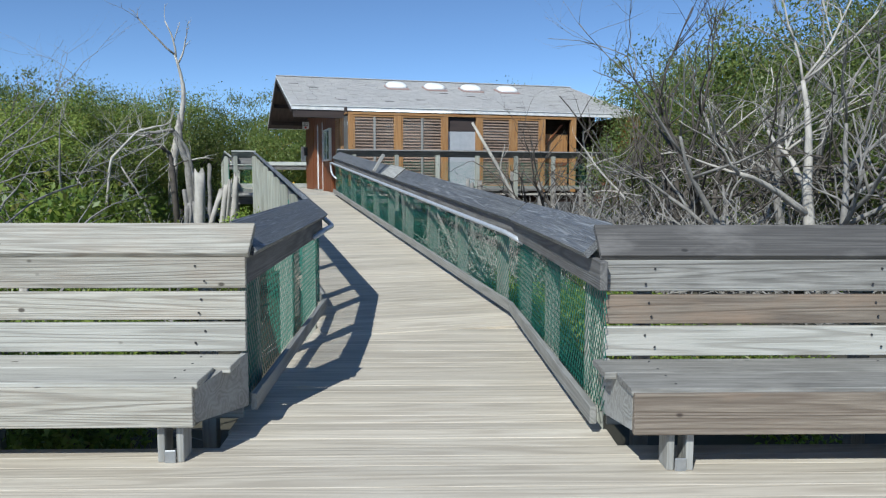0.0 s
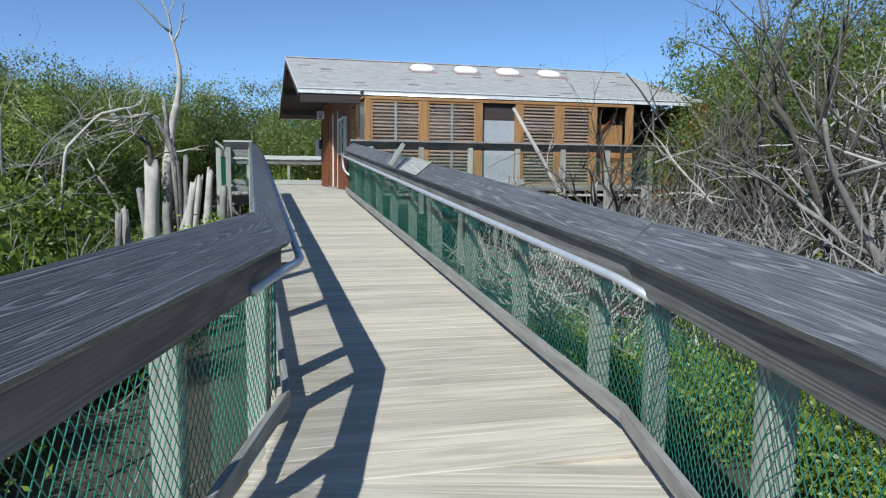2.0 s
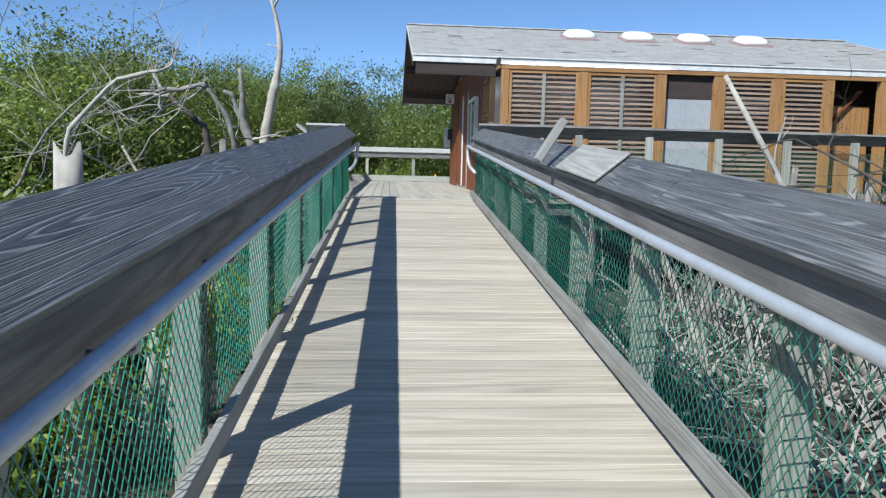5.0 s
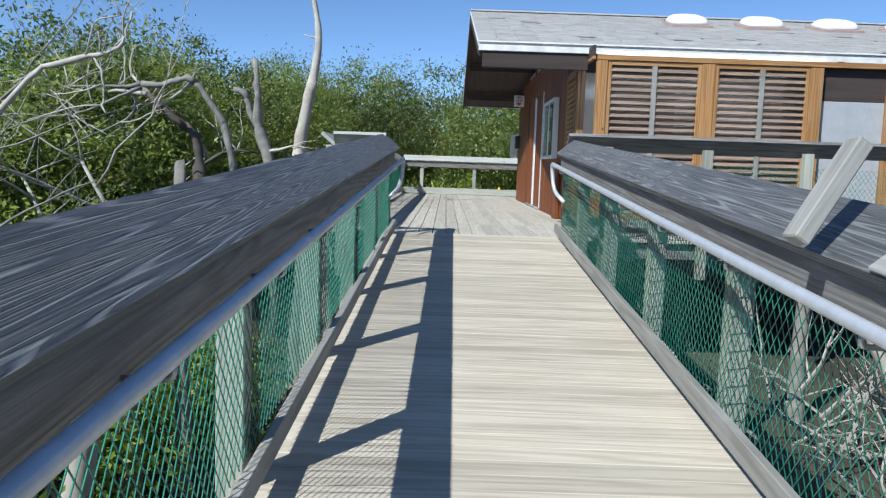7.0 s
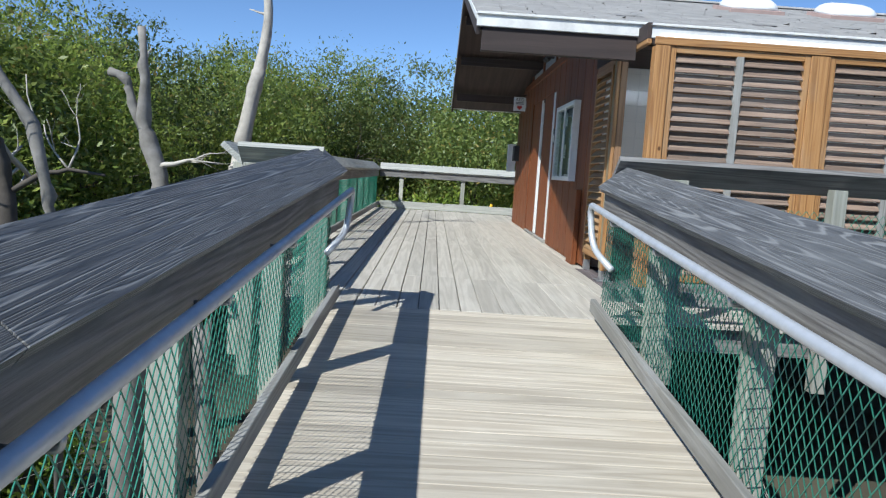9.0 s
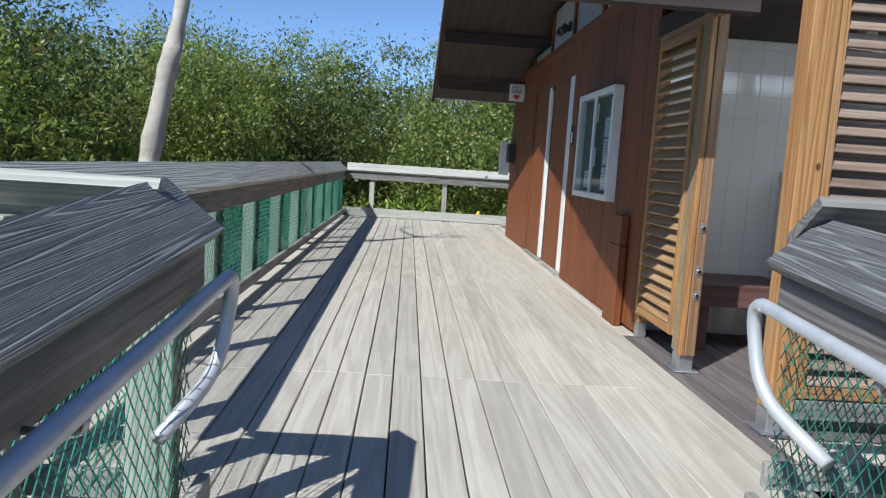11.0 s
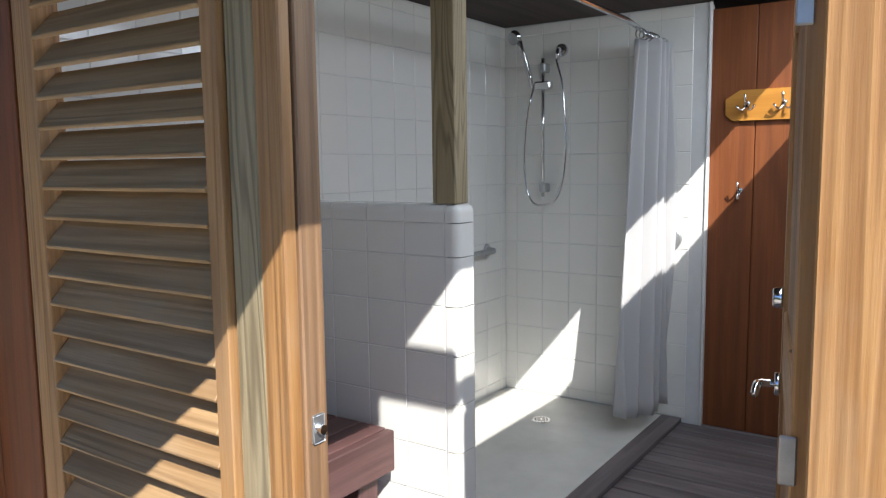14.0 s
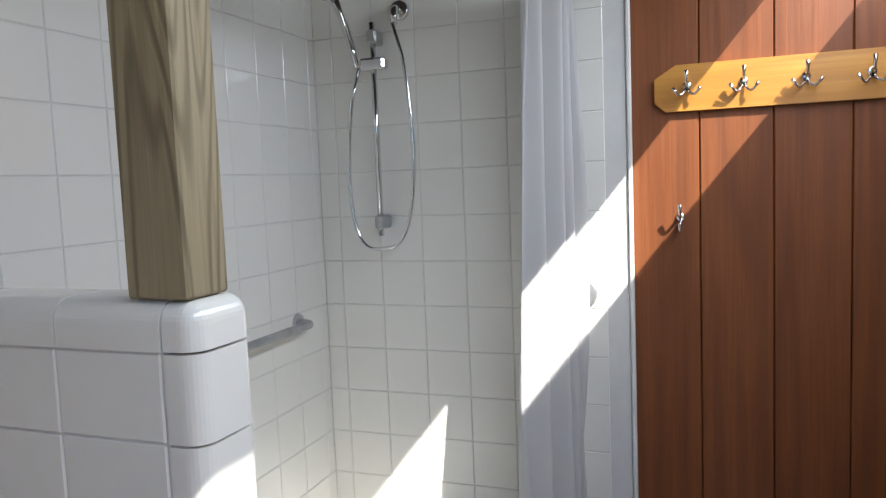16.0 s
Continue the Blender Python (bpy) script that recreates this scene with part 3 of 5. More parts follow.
# ---- deck, ramp and platform boards ----
deck = thing("deck", "pale weathered deck boards laid lengthwise", "deck", Matrix.Translation((2, 29, DECK)), kind="structure")
rnd = random.Random(11)
x = 0.0535
while x < 3.5:
    w = 0.1735
    y = RAMP1 + 0.02
    cut = 23.42 + rnd.uniform(-0.012, 0.012)
    slit = 0.004 if x < 2.1 else 0.0018
    while y < 36.45:
        e = min(cut, 36.45)
        if 36.45 - e < 0.6:
            e = 36.45
        block("deck_board", (x + slit, y + 0.0015, DECK - 0.038), (x + w - slit, e - 0.0015, DECK + rnd.uniform(-0.002, 0.002)), DECKING, deck, grain=1, bevel=0.004)
        y, cut = e, e + (4.27 if int(x * 100) % 3 else 3.66)
    x += w
# added black strips close the gaps and stand in for the dark below
for k in range(6, 20):
    block("joint_strip", (0.0535 + 0.1735 * k - 0.03, RAMP1 + 0.03, DECK - 0.0445), (0.0535 + 0.1735 * k + 0.03, 27.0, DECK - 0.0395), BLACKISH, deck, "black strip added under the board joint for the gap's dark", bevel=0, grain=1)
block("deck_board", (x + 0.005, 25.0, DECK - 0.038), (WX + 0.05, 36.45, DECK - 0.002), DECKING, deck, grain=1)
block("threshold", (x + 0.004, 22.3, DECK - 0.04), (WX + 0.02, 24.995, DECK - 0.004), DARKDECK, deck, "dark maroon painted board", grain=1)
for y in [21.7 + 1.2 * i for i in range(13)]:
    block("joist", (0.15, y, DECK - 0.25), (7.3, y + 0.05, DECK - 0.045), RAILWOOD, deck, grain=0)
for y in (25.0, 29.0, 33.0, 36.0):
    for x in (0.3, 3.4):
        block("pile", (x, y, GROUND - 0.3), (x + 0.2, y + 0.2, DECK - 0.26), RAILWOOD, deck, grain=2)
# walkway before the louvres and rear strip
y = 21.62
while y < 22.5:
    block("deck_board", (3.64, y, DECK - 0.038), (13.4, y + 0.135, DECK), DECKING, deck, grain=0)
    y += 0.142
y = 33.75
while y < 36.4:
    block("deck_board", (3.7, y, DECK - 0.038), (8, y + 0.135, DECK), DECKING, deck, grain=0)
    y += 0.142

ramp = thing("ramp", "sloping boardwalk of weathered planks laid crosswise", "boardwalk", Matrix.Translation((1.8, 14, 0.5)), kind="structure")
slope = Vector((0, RAMP1 - RAMP0, DECK)).normalized()
n = 105
for i in range(n):
    s = (i + 0.5) / n
    y = RAMP0 + (RAMP1 - RAMP0) * s
    x0 = (L1.lerp(L2, (y - L1.y) / (L2.y - L1.y))).x - 0.12
    x1 = (R1.lerp(R2, (y - R1.y) / (R2.y - R1.y))).x + 0.12
    c = Vector(((x0 + x1) / 2, y, floor_z(y) - 0.019 + rnd.uniform(-0.0015, 0.0015)))
    put("plank", block_mesh(2.15, 0.1355, 0.038, PLANK, 0.003), Matrix.Translation(c) @ axes((1, rnd.uniform(-0.002, 0.002), 0), slope.cross(Vector((-1, 0, 0)))), ramp)
for x in (0.85, 1.85, 2.85):
    beam("stringer", (x, RAMP0, -0.14), (x + 0.12, RAMP1, DECK - 0.14), 0.05, 0.19, RAILWOOD, ramp)

platform = thing("platform", "weathered plank platform at the boardwalk's end", "boardwalk", Matrix.Translation((0, 0, 0)) @ pose(0, 0, 0, 0, 0, BENCH_TURN), kind="structure")
turn = axes(U, (0, 0, 1))
base = Vector((0.9, 4.1, 0))
i = -46
while True:
    v = i * 0.1385
    c = base + V * v
    if c.y + 0.0 > RAMP0 + 0.9:
        break
    if v < -0.25:
        length, mid = 9.0, 0.0
    else:
        length, mid = 2.25, (-0.02 if v > 0 else 0)
        if v > 2.6:
            length, mid = 2.15, 0.0
    p = c + U * mid
    p.z = -0.019 + rnd.uniform(-0.002, 0.002) - (0.006 if p.y > RAMP0 - 0.35 else 0) - (0.02 if p.y > RAMP0 + 0.1 else 0)
    put("plank", block_mesh(length, 0.1355, 0.038, PLANK, 0.003), Matrix.Translation(p) @ turn, platform)
    i += 1


# ---- benches on the platform ----
def screw_mesh():
    if "screw" not in MESHES:
        bm = bmesh.new()
        bmesh.ops.create_cone(bm, cap_ends=True, segments=10, radius1=0.0075, radius2=0.006, depth=0.004)
        MESHES["screw"] = to_mesh("screw", bm, BLACKISH)
    return MESHES["screw"]


def bench(label, corner, side, length, slat_mats, top_mat, seat_mat, apron_mat):
    """A slatted bench with a high back; corner: the foot of its back at the railing; side: +1 when it runs along U."""
    corner = Vector(corner)
    run = U * side
    front = -V
    up = Vector((0, 0, 1))
    m = Matrix.Translation(corner)
    b = thing("bench", label, "bench", m, "platform benches")
    at = lambda s, f, z: corner + run * s + front * f + up * z
    for (z0, z1), slat_mat in zip(((0.845, 1.03), (0.655, 0.825), (0.465, 0.64)), slat_mats):
        f = 0.02 + (1.03 - z1) * 0.08
        beam("back_slat", at(0.0, f, (z0 + z1) / 2), at(length, f, (z0 + z1) / 2), 0.04, z1 - z0, slat_mat, b)
    for z in (0.10, 0.27):
        beam("riser_board", at(0.05, -0.035, z), at(length, -0.035, z), 0.03, 0.16, KERBWOOD, b)
    # tilted top board
    tilt = (-front * 0.2 + up * 0.165).normalized()
    face = (up * 0.2 + front * 0.165).normalized()
    c0, c1 = at(-0.02, 0.035, 1.045) + tilt * 0.13, at(length, 0.035, 1.045) + tilt * 0.13
    beam("top_board", c0, c1, 0.265, 0.042, top_mat, b, up=face)
    for k, (f0, f1) in enumerate(((0.06, 0.36), (0.37, 0.68))):
        s = -0.06 + 0.06 * k if side > 0 else 0.02 + 0.09 * k
        beam("seat_board", at(s, (f0 + f1) / 2, 0.425), at(length, (f0 + f1) / 2, 0.425), f1 - f0, 0.04, seat_mat, b)
    s = 0.01 if side > 0 else 0.13
    beam("apron", at(s, 0.685, 0.315), at(length, 0.685, 0.315), 0.04, 0.215, apron_mat, b)
    bm = bmesh.new()
    ring = [at(0.0, 0.03, 0.45), at(s, 0.66, 0.40), at(s, 0.66, 0.22), at(0.0, 0.03, 0.12)]
    inv = m.inverted()
    lo = [bm.verts.new(inv @ p) for p in ring]
    hi = [bm.verts.new(inv @ (p + run * 0.035)) for p in ring]
    bm.faces.new(lo)
    bm.faces.new(hi[::-1])
    for j in range(4):
        bm.faces.new((lo[j], lo[(j + 1) % 4], hi[(j + 1) % 4], hi[j]))
    bmesh.ops.recalc_face_normals(bm, faces=bm.faces[:])
    part("end_board", bm, KERBWOOD, b, m=m)
    k = 0.27
    while k < length:
        for o in (-0.05, 0.05):
            beam("leg", at(k + o, 0.58, 0.0), at(k + o, 0.58, 0.41), 0.038, 0.14, KERBWOOD, b, up=front)
        block_m = Matrix.Translation(at(k, 0.657, 0.035)) @ axes(run, up)
        put("foot_bracket", block_mesh(0.06, 0.012, 0.07, GALV), block_m, b, "galvanised angle bracket")
        for z in (0.52, 0.59, 0.70, 0.78, 0.89, 0.98):
            f = 0.042 + (1.03 - z) * 0.08
            put("screw", screw_mesh(), Matrix.Translation(at(k + 0.03 * math.sin(z * 40), f, z)) @ front.to_track_quat("Z", "Y").to_matrix().to_4x4(), b)
        for f in (0.13, 0.29, 0.44, 0.6):
            put("screw", screw_mesh(), Matrix.Translation(at(k + 0.02 * math.sin(f * 40), f, 0.446)), b)
        beam("back_post", at(k, -0.10, -0.4), at(k, -0.10, 1.1), 0.09, 0.09, KERBWOOD, b, up=run)
        k += 1.35
    return b


bench("bleached timber bench with slatted back on the platform", L0 + Vector((-0.03, -0.02, 0)), -1, 3.6, (BENCHWOOD, BENCHWOOD, PALEBENCH), BENCHWOOD, PALEBENCH, BENCHWOOD)
bench("weathered timber bench with slatted back and dark top board", R0 + Vector((0.1, 0.1, 0)), 1, 3.6, (GREYBENCH, BROWNBENCH, PALEBENCH), DARKBENCH, GREYBENCH, BROWNBENCH)

# ---- louvred front ----
FY = 22.70


def louvre(label, x0, x1, z0=1.2, z1=3.33, mull=True, m=None, slats=None, slat_mat=None, lean=50, deep=0.108):
    """A framed louvre panel in the plane y = 0, from x0 to x1, facing -y."""
    m = m or Matrix.Translation((0, FY, 0))
    pn = thing("louvre_panel", label, "louvre panel", m, "louvred panels")
    loc = lambda p: m @ Vector(p)
    turn = m.to_3x3().to_4x4()

    def bar(name, lo, hi, mat, grain, lab=""):
        lo, hi = Vector(lo), Vector(hi)
        c, s = (lo + hi) / 2, hi - lo
        if grain == 0:
            t, dims = Matrix(), (s.x, s.y, s.z)
        else:
            t, dims = axes((0, 0, 1), (1, 0, 0)), (s.z, s.y, s.x)
        put(name, block_mesh(*dims, mat, 0.003), Matrix.Translation(loc(c)) @ turn @ t, pn, lab)

    f = 0.055
    bar("stile", (x0, -0.02, z0), (x0 + f, 0.05, z1), CEDAR, 2)
    bar("stile", (x1 - f, -0.02, z0), (x1, 0.05, z1), CEDAR, 2)
    bar("rail", (x0 + f, -0.018, z0), (x1 - f, 0.048, z0 + 0.07), CEDAR, 0)
    bar("rail", (x0 + f, -0.018, z1 - 0.06), (x1 - f, 0.048, z1), CEDAR, 0)
    spans = [(x0 + f, x1 - f)]
    if mull:
        c = (x0 + x1) / 2
        bar("mullion", (c - 0.035, -0.024, z0 + 0.07), (c + 0.035, 0.05, z1 - 0.06), KERBWOOD, 2, "grey weathered mullion")
        spans = [(x0 + f, c - 0.035), (c + 0.035, x1 - f)]
    n = slats or int((z1 - z0 - 0.13) / 0.088)
    for a, b in spans:
        for i in range(n):
            z = z0 + 0.07 + (z1 - z0 - 0.13) * (i + 0.5) / n
            t = Matrix.Translation(loc(((a + b) / 2, 0.015, z))) @ turn @ pose(0, 0, 0, lean, 0, 0)
            put("slat", block_mesh(b - a, deep, 0.014, slat_mat or SLATWOOD, 0.003), t, pn)
    return pn


front = thing("louvre_frame", "cedar posts and beams of the louvred front wall", "frame", Matrix.Translation((7, FY, DECK)), kind="structure")
XS = (5.11, 6.62, 7.73, 8.91, 9.94, 11.05)
for x in XS:
    block("post", (x, FY - 0.03, DECK + 0.04), (x + 0.18, FY + 0.11, 3.40), CEDAR, front, grain=2)
block("header", (3.64, FY - 0.04, 3.402), (11.23, FY - 0.005, 3.475), CEDAR, front, grain=0)
block("plate_board", (3.66, FY - 0.003, 3.422), (11.2, 22.86, 3.475), SOFFIT, front, grain=0)
for a, b in zip((3.79,) + tuple(x + 0.18 for x in XS), XS):
    block("sill_beam", (a + 0.002, FY - 0.015, 1.08), (b - 0.002, FY + 0.09, 1.19), RAILWOOD, front, grain=0)
for a, b in ((3.793, 5.108), (5.292, 6.618), (7.912, 8.908), (9.092, 9.938)):
    louvre("cedar louvre panel with weathered slats between posts", a, b, z1=3.40, mull=(b - a > 1.1), slat_mat=FRONTSLAT)
louvre("orange cedar louvre panel closing the changing corner", 6.35, 7.072, z1=3.40, mull=False, m=Matrix.Translation((0, 22.845, 0)))
# opening with a grey partition behind, and the braced board door
pb = thing("stall_screen", "grey painted board closing the second stall's doorway", "screen", Matrix.Translation((7.26, 22.78, DECK)))
block("panel", (6.802, 22.76, DECK + 0.1), (7.728, 22.80, 2.95), GREYPAINT, pb)
block("head_board", (6.802, 22.76, 2.954), (7.728, 22.80, 3.42), SOFFIT, pb, "dark head board")
st = thing("stall_partition", "grey painted partition inside the stall", "partition", Matrix.Translation((7, 23.6, DECK)))
block("panel", (7.25, 23.45, DECK), (9.6, 23.5, 3.1), GREYPAINT, st)
bd = thing("braced_door", "open brown ledged door with a diagonal brace", "door", Matrix.Translation((10.12, FY + 0.3, DECK)))
block("leaf", (10.09, FY + 0.35, DECK + 0.1), (11.1, FY + 0.39, 2.95), CEDAR, bd)
beam("brace", (10.12, FY + 0.33, 2.45), (10.87, FY + 0.33, 3.25), 0.03, 0.14, SIDING, bd, up=(0, -1, 0.01))
block("ledge", (10.09, FY + 0.32, 1.9), (11.1, FY + 0.345, 2.02), SIDING, bd)

# corner post, door post and the enclosure's west side
block("corner_post", (3.65, 22.665, DECK + 0.13), (3.79, 22.805, 3.40), CEDAR, front, "knotty cedar corner post", grain=2)
block("post_base", (3.652, 22.667, DECK), (3.788, 22.803, DECK + 0.128), GALV, front, "galvanised post base", grain=2)
block("base_flange", (3.61, 22.63, DECK), (3.83, 22.84, DECK + 0.012), GALV, front)
block("door_post", (3.60, 23.945, DECK + 0.13), (3.70, 24.04, 3.5), GREENPOST, front, "grey-green weathered post", grain=2)
block("door_post", (3.597, 23.868, DECK + 0.12), (3.70, 23.942, 3.5), CEDAR, front, grain=2)
block("door_stop", (3.588, 23.852, DECK + 0.12), (3.625, 23.866, 3.5), CEDAR, front, grain=2)
block("door_stop", (3.628, 23.845, DECK + 0.12), (3.70, 23.866, 3.5), SLATWOOD, front, grain=2)
block("post_base", (3.605, 23.88, DECK), (3.705, 24.02, DECK + 0.13), GALV, front, "galvanised post base", grain=2)
block("base_flange", (3.56, 23.84, DECK), (3.74, 24.06, DECK + 0.012), GALV, front)
block("door_post", (3.62, 24.90, DECK + 0.13), (3.70, 25.02, 3.5), CEDAR, front, grain=2)
block("post_base", (3.625, 24.91, DECK), (3.7, 25.01, DECK + 0.13), GALV, front, "galvanised post base", grain=2)
block("side_header", (3.60, 22.83, 3.478), (3.645, 25.02, 3.63), SOFFIT, front, grain=1)
block("head_beam", (3.60, 22.81, 3.43), (3.645, 24.04, 3.476), CEDAR, front, grain=1)
block("head_jamb", (3.60, 24.045, 3.402), (3.66, 24.90, 3.476), CEDAR, front, grain=1)
side = Matrix.Translation((3.60, 0, 0)) @ pose(0, 0, 0, 0, 0, -90)
louvre("cedar louvre panel beside the shower doorway", -24.89, -24.045, 1.22, 3.40, False, side, 24, TANSLAT, 48, 0.106)
pl = thing("latch_plate", "small brass strike plates on the door post", "latch", Matrix.Translation((3.67, 23.84, 2.0)))
for z in (2.02, 1.72, 1.55):
    block("plate", (3.645, 23.841, z - 0.035), (3.685, 23.8445, z + 0.035), GALV, pl)
    bm = bmesh.new()
    bmesh.ops.create_cone(bm, cap_ends=True, segments=12, radius1=0.014, radius2=0.012, depth=0.02, matrix=Matrix.Translation((3.665, 23.835, z)) @ pose(0, 0, 0, 90, 0, 0))
    part("keeper", bm, CHROME, pl)

# ---- shower room ----
NX, NY = 7.05, 25.26
room = thing("floor", "dark maroon painted boards of the shower room", "floor", Matrix.Translation((5, 24, DECK)), kind="structure")
x = WX + 0.025
while x < 7.1:
    block("floor_board", (x, 22.58, DECK - 0.04), (x + 0.131, NY + 0.05, DECK), DARKDECK, room, grain=1)
    x += 0.142
block("subfloor", (WX + 0.03, 22.3, DECK - 0.07), (7.1, NY + 0.05, DECK - 0.044), RAILWOOD, room, grain=1)
north = thing("wall_north", "white tiled shower wall", "wall", Matrix.Translation((5, NY, DECK)), kind="structure")
block("wall_core", (WX + 0.12, NY + 0.002, DECK - 0.1), (NX + 0.1, NY + 0.12, 3.56), GROUT, north)
east = thing("wall_east", "white tiled back wall of the shower", "wall", Matrix.Translation((NX, 24.5, DECK)), kind="structure")
block("wall_core", (NX + 0.002, 23.885, DECK - 0.1), (NX + 0.12, NY, 3.56), GROUT, east)
T = 0.199


def tiles(parent, origin, right, up, nx, nz, first=T, last=T, base=T):
    """Glazed square tiles, their joints open; right and up are unit vectors in the wall."""
    right, up = Vector(right), Vector(up)
    out = right.cross(up)
    turn = axes(right, out)
    z = 0.0
    for j in range(nz):
        x = 0.0
        h = base if j == 0 else last if j == nz - 1 else T
        for i in range(nx):
            w = first if i == 0 else T
            c = Vector(origin) + right * (x + w / 2) + up * (z + h / 2)
            put("tile", block_mesh(w - 0.003, h - 0.003, 0.012, TILE, 0.0025), Matrix.Translation(c) @ turn @ pose(0, 0, 0, random.uniform(-0.25, 0.25), random.uniform(-0.25, 0.25), 0), parent)
            x += w
        z += h


tiles(north, (WX + 0.19, NY + 0.004, DECK + 0.028), (1, 0, 0), (0, 0, 1), 17, 14, T, 0.066, 0.07)
tiles(east, (NX + 0.004, NY - 0.002, DECK + 0.028), (0, -1, 0), (0, 0, 1), 7, 14, 0.093, 0.066, 0.07)
# half wall with its rounded end, bench and timber post
half = thing("half_wall", "white tiled half wall with a rounded corner", "wall", Matrix.Translation((4.97, 24.7, DECK)), kind="structure")
HX0, HX1, HY, HZ = 4.855, 4.995, 24.225, 2.478
block("wall_core", (HX0 + 0.005, HY + 0.058, DECK), (HX1 - 0.005, NY, HZ - 0.072), GROUT, half)
tiles(half, (HX0 + 0.008, NY - 0.002, HZ - 0.075 - 0.135 - T * 6), (0, -1, 0), (0, 0, 1), 5, 7, 0.17, 0.135)
tiles(half, (HX1 - 0.008, HY + 0.06, HZ - 0.075 - 0.135 - T * 6), (0, 1, 0), (0, 0, 1), 5, 7, T, 0.135)
bull = []
z = HZ
for i in range(9):
    h = 0.075 if i == 0 else 0.135 if i == 1 else T
    bm = bmesh.new()
    box_into(bm, (HX1 - HX0, 0.06, h - 0.004))
    up_edges = [e for e in bm.edges if abs((e.verts[0].co - e.verts[1].co).z) > 0.01 and e.verts[0].co.y < 0]
    if i == 0:
        up_edges += [e for e in bm.edges if all(v.co.z > 0 for v in e.verts) and not all(v.co.y > 0 for v in e.verts)]
    bmesh.ops.bevel(bm, geom=up_edges, offset=0.034, segments=8, profile=0.5, affect="EDGES")
    if z - h < DECK - 0.1:
        bm.free()
        break
    for f in bm.faces:
        f.smooth = False
    part("bullnose_tile", bm, TILE, half, smooth=False, m=Matrix.Translation(((HX0 + HX1) / 2, HY + 0.03, z - h / 2)))
    z -= h
for i in range(5):
    y0_ = HY + 0.062 + i * T
    bm = bmesh.new()
    box_into(bm, (HX1 - HX0, min(T, NY - y0_) - 0.004, 0.073))
    bmesh.ops.bevel(bm, geom=[e for e in bm.edges if all(v.co.z > 0 for v in e.verts) and abs((e.verts[0].co - e.verts[1].co).y) > 0.01], offset=0.034, segments=8, profile=0.5, affect="EDGES")
    part("coping_tile", bm, TILE, half, m=Matrix.Translation(((HX0 + HX1) / 2, y0_ + min(T, NY - y0_) / 2, HZ - 0.0375)))
block("timber_post", (4.866, 24.243, HZ), (4.96, 24.352, 3.56), GREENPOST, half, "knotty treated timber post", grain=2)
sb = thing("shower_bench", "maroon painted timber bench against the half wall", "bench", Matrix.Translation((4.4, 24.9, DECK)))
for k in range(5):
    block("seat_board", (3.80, 24.56 + 0.138 * k, 1.50), (4.80, 24.692 + 0.138 * k, 1.54), MAROON, sb)
block("apron", (3.80, 24.515, 1.365), (4.80, 24.555, 1.537), MAROON, sb)
for x in (3.95, 4.62):
    block("leg", (x, 24.56, DECK), (x + 0.12, 24.69, 1.5), MAROON, sb, grain=2)
    block("cleat", (x + 0.03, 24.69, 1.40), (x + 0.1, 25.2, 1.498), MAROON, sb)
pan = thing("shower_pan", "cream moulded shower pan with a round drain", "shower pan", Matrix.Translation((6, 24.6, DECK)))
block("base", (HX1 + 0.002, 24.12, DECK + 0.002), (NX - 0.004, NY - 0.004, DECK + 0.025), PAN, pan)
block("kerb", (HX1 + 0.002, 23.99, DECK + 0.002), (NX - 0.004, 24.118, DECK + 0.03), DARKDECK, pan, "dark rubber threshold")
bm = bmesh.new()
bmesh.ops.create_cone(bm, cap_ends=True, segments=28, radius1=0.058, radius2=0.055, depth=0.006)
dr = part("drain", bm, CHROME, pan, "chrome drain cover", m=Matrix.Translation((6.55, 24.72, DECK + 0.028)))
for r_, k_ in ((0.02, 6), (0.038, 12)):
    for i in range(k_):
        bm = bmesh.new()
        bmesh.ops.create_cone(bm, cap_ends=True, segments=8, radius1=0.0055, radius2=0.0055, depth=0.002)
        ang = 2 * math.pi * i / k_
        part("hole", bm, BLACKISH, dr, m=Matrix.Translation((6.55 + r_ * math.cos(ang), 24.72 + r_ * math.sin(ang), DECK + 0.0325)))
# brown board wall beside the shower
side_wall = thing("wall_changing", "orange-brown stained board wall with coat hooks", "wall", Matrix.Translation((7.1, 23.2, DECK)), kind="structure")
y = 23.88
while y > 22.87:
    e = max(y - 0.262, 22.86)
    block("siding_board", (NX + 0.03, e + 0.0015, DECK), (NX + 0.08, y - 0.0015, 3.52), SIDING, side_wall, grain=2, bevel=0.004)
    y = e
block("backing", (NX + 0.081, 22.86, DECK), (NX + 0.12, 23.884, 3.52), SIDING, side_wall)
block("edge_trim", (NX - 0.01, 23.868, DECK), (NX + 0.028, 23.884, 3.56), WHITE, side_wall, "white tile edge trim", grain=2)
ceil = thing("ceiling", "dark stained ceiling over the showers", "ceiling", Matrix.Translation((5.5, 24.5, 3.6)), kind="structure")
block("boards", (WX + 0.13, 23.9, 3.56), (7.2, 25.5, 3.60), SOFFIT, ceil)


def ring_of(center, radius, tubr, mat, name, parent, normal=(0, 0, 1), label="", turnfrac=1.0, start=0.0):
    bm = bmesh.new()
    q = Vector(normal).to_track_quat("Z", "Y")
    n_ = 28
    pts = [Vector(center) + q @ Vector((radius * math.cos(start + turnfrac * 2 * math.pi * k / n_), radius * math.sin(start + turnfrac * 2 * math.pi * k / n_), 0)) for k in range(n_ + 1)]
    tube_into(bm, pts, tubr, 8)
    return part(name, bm, mat, parent, label, True)


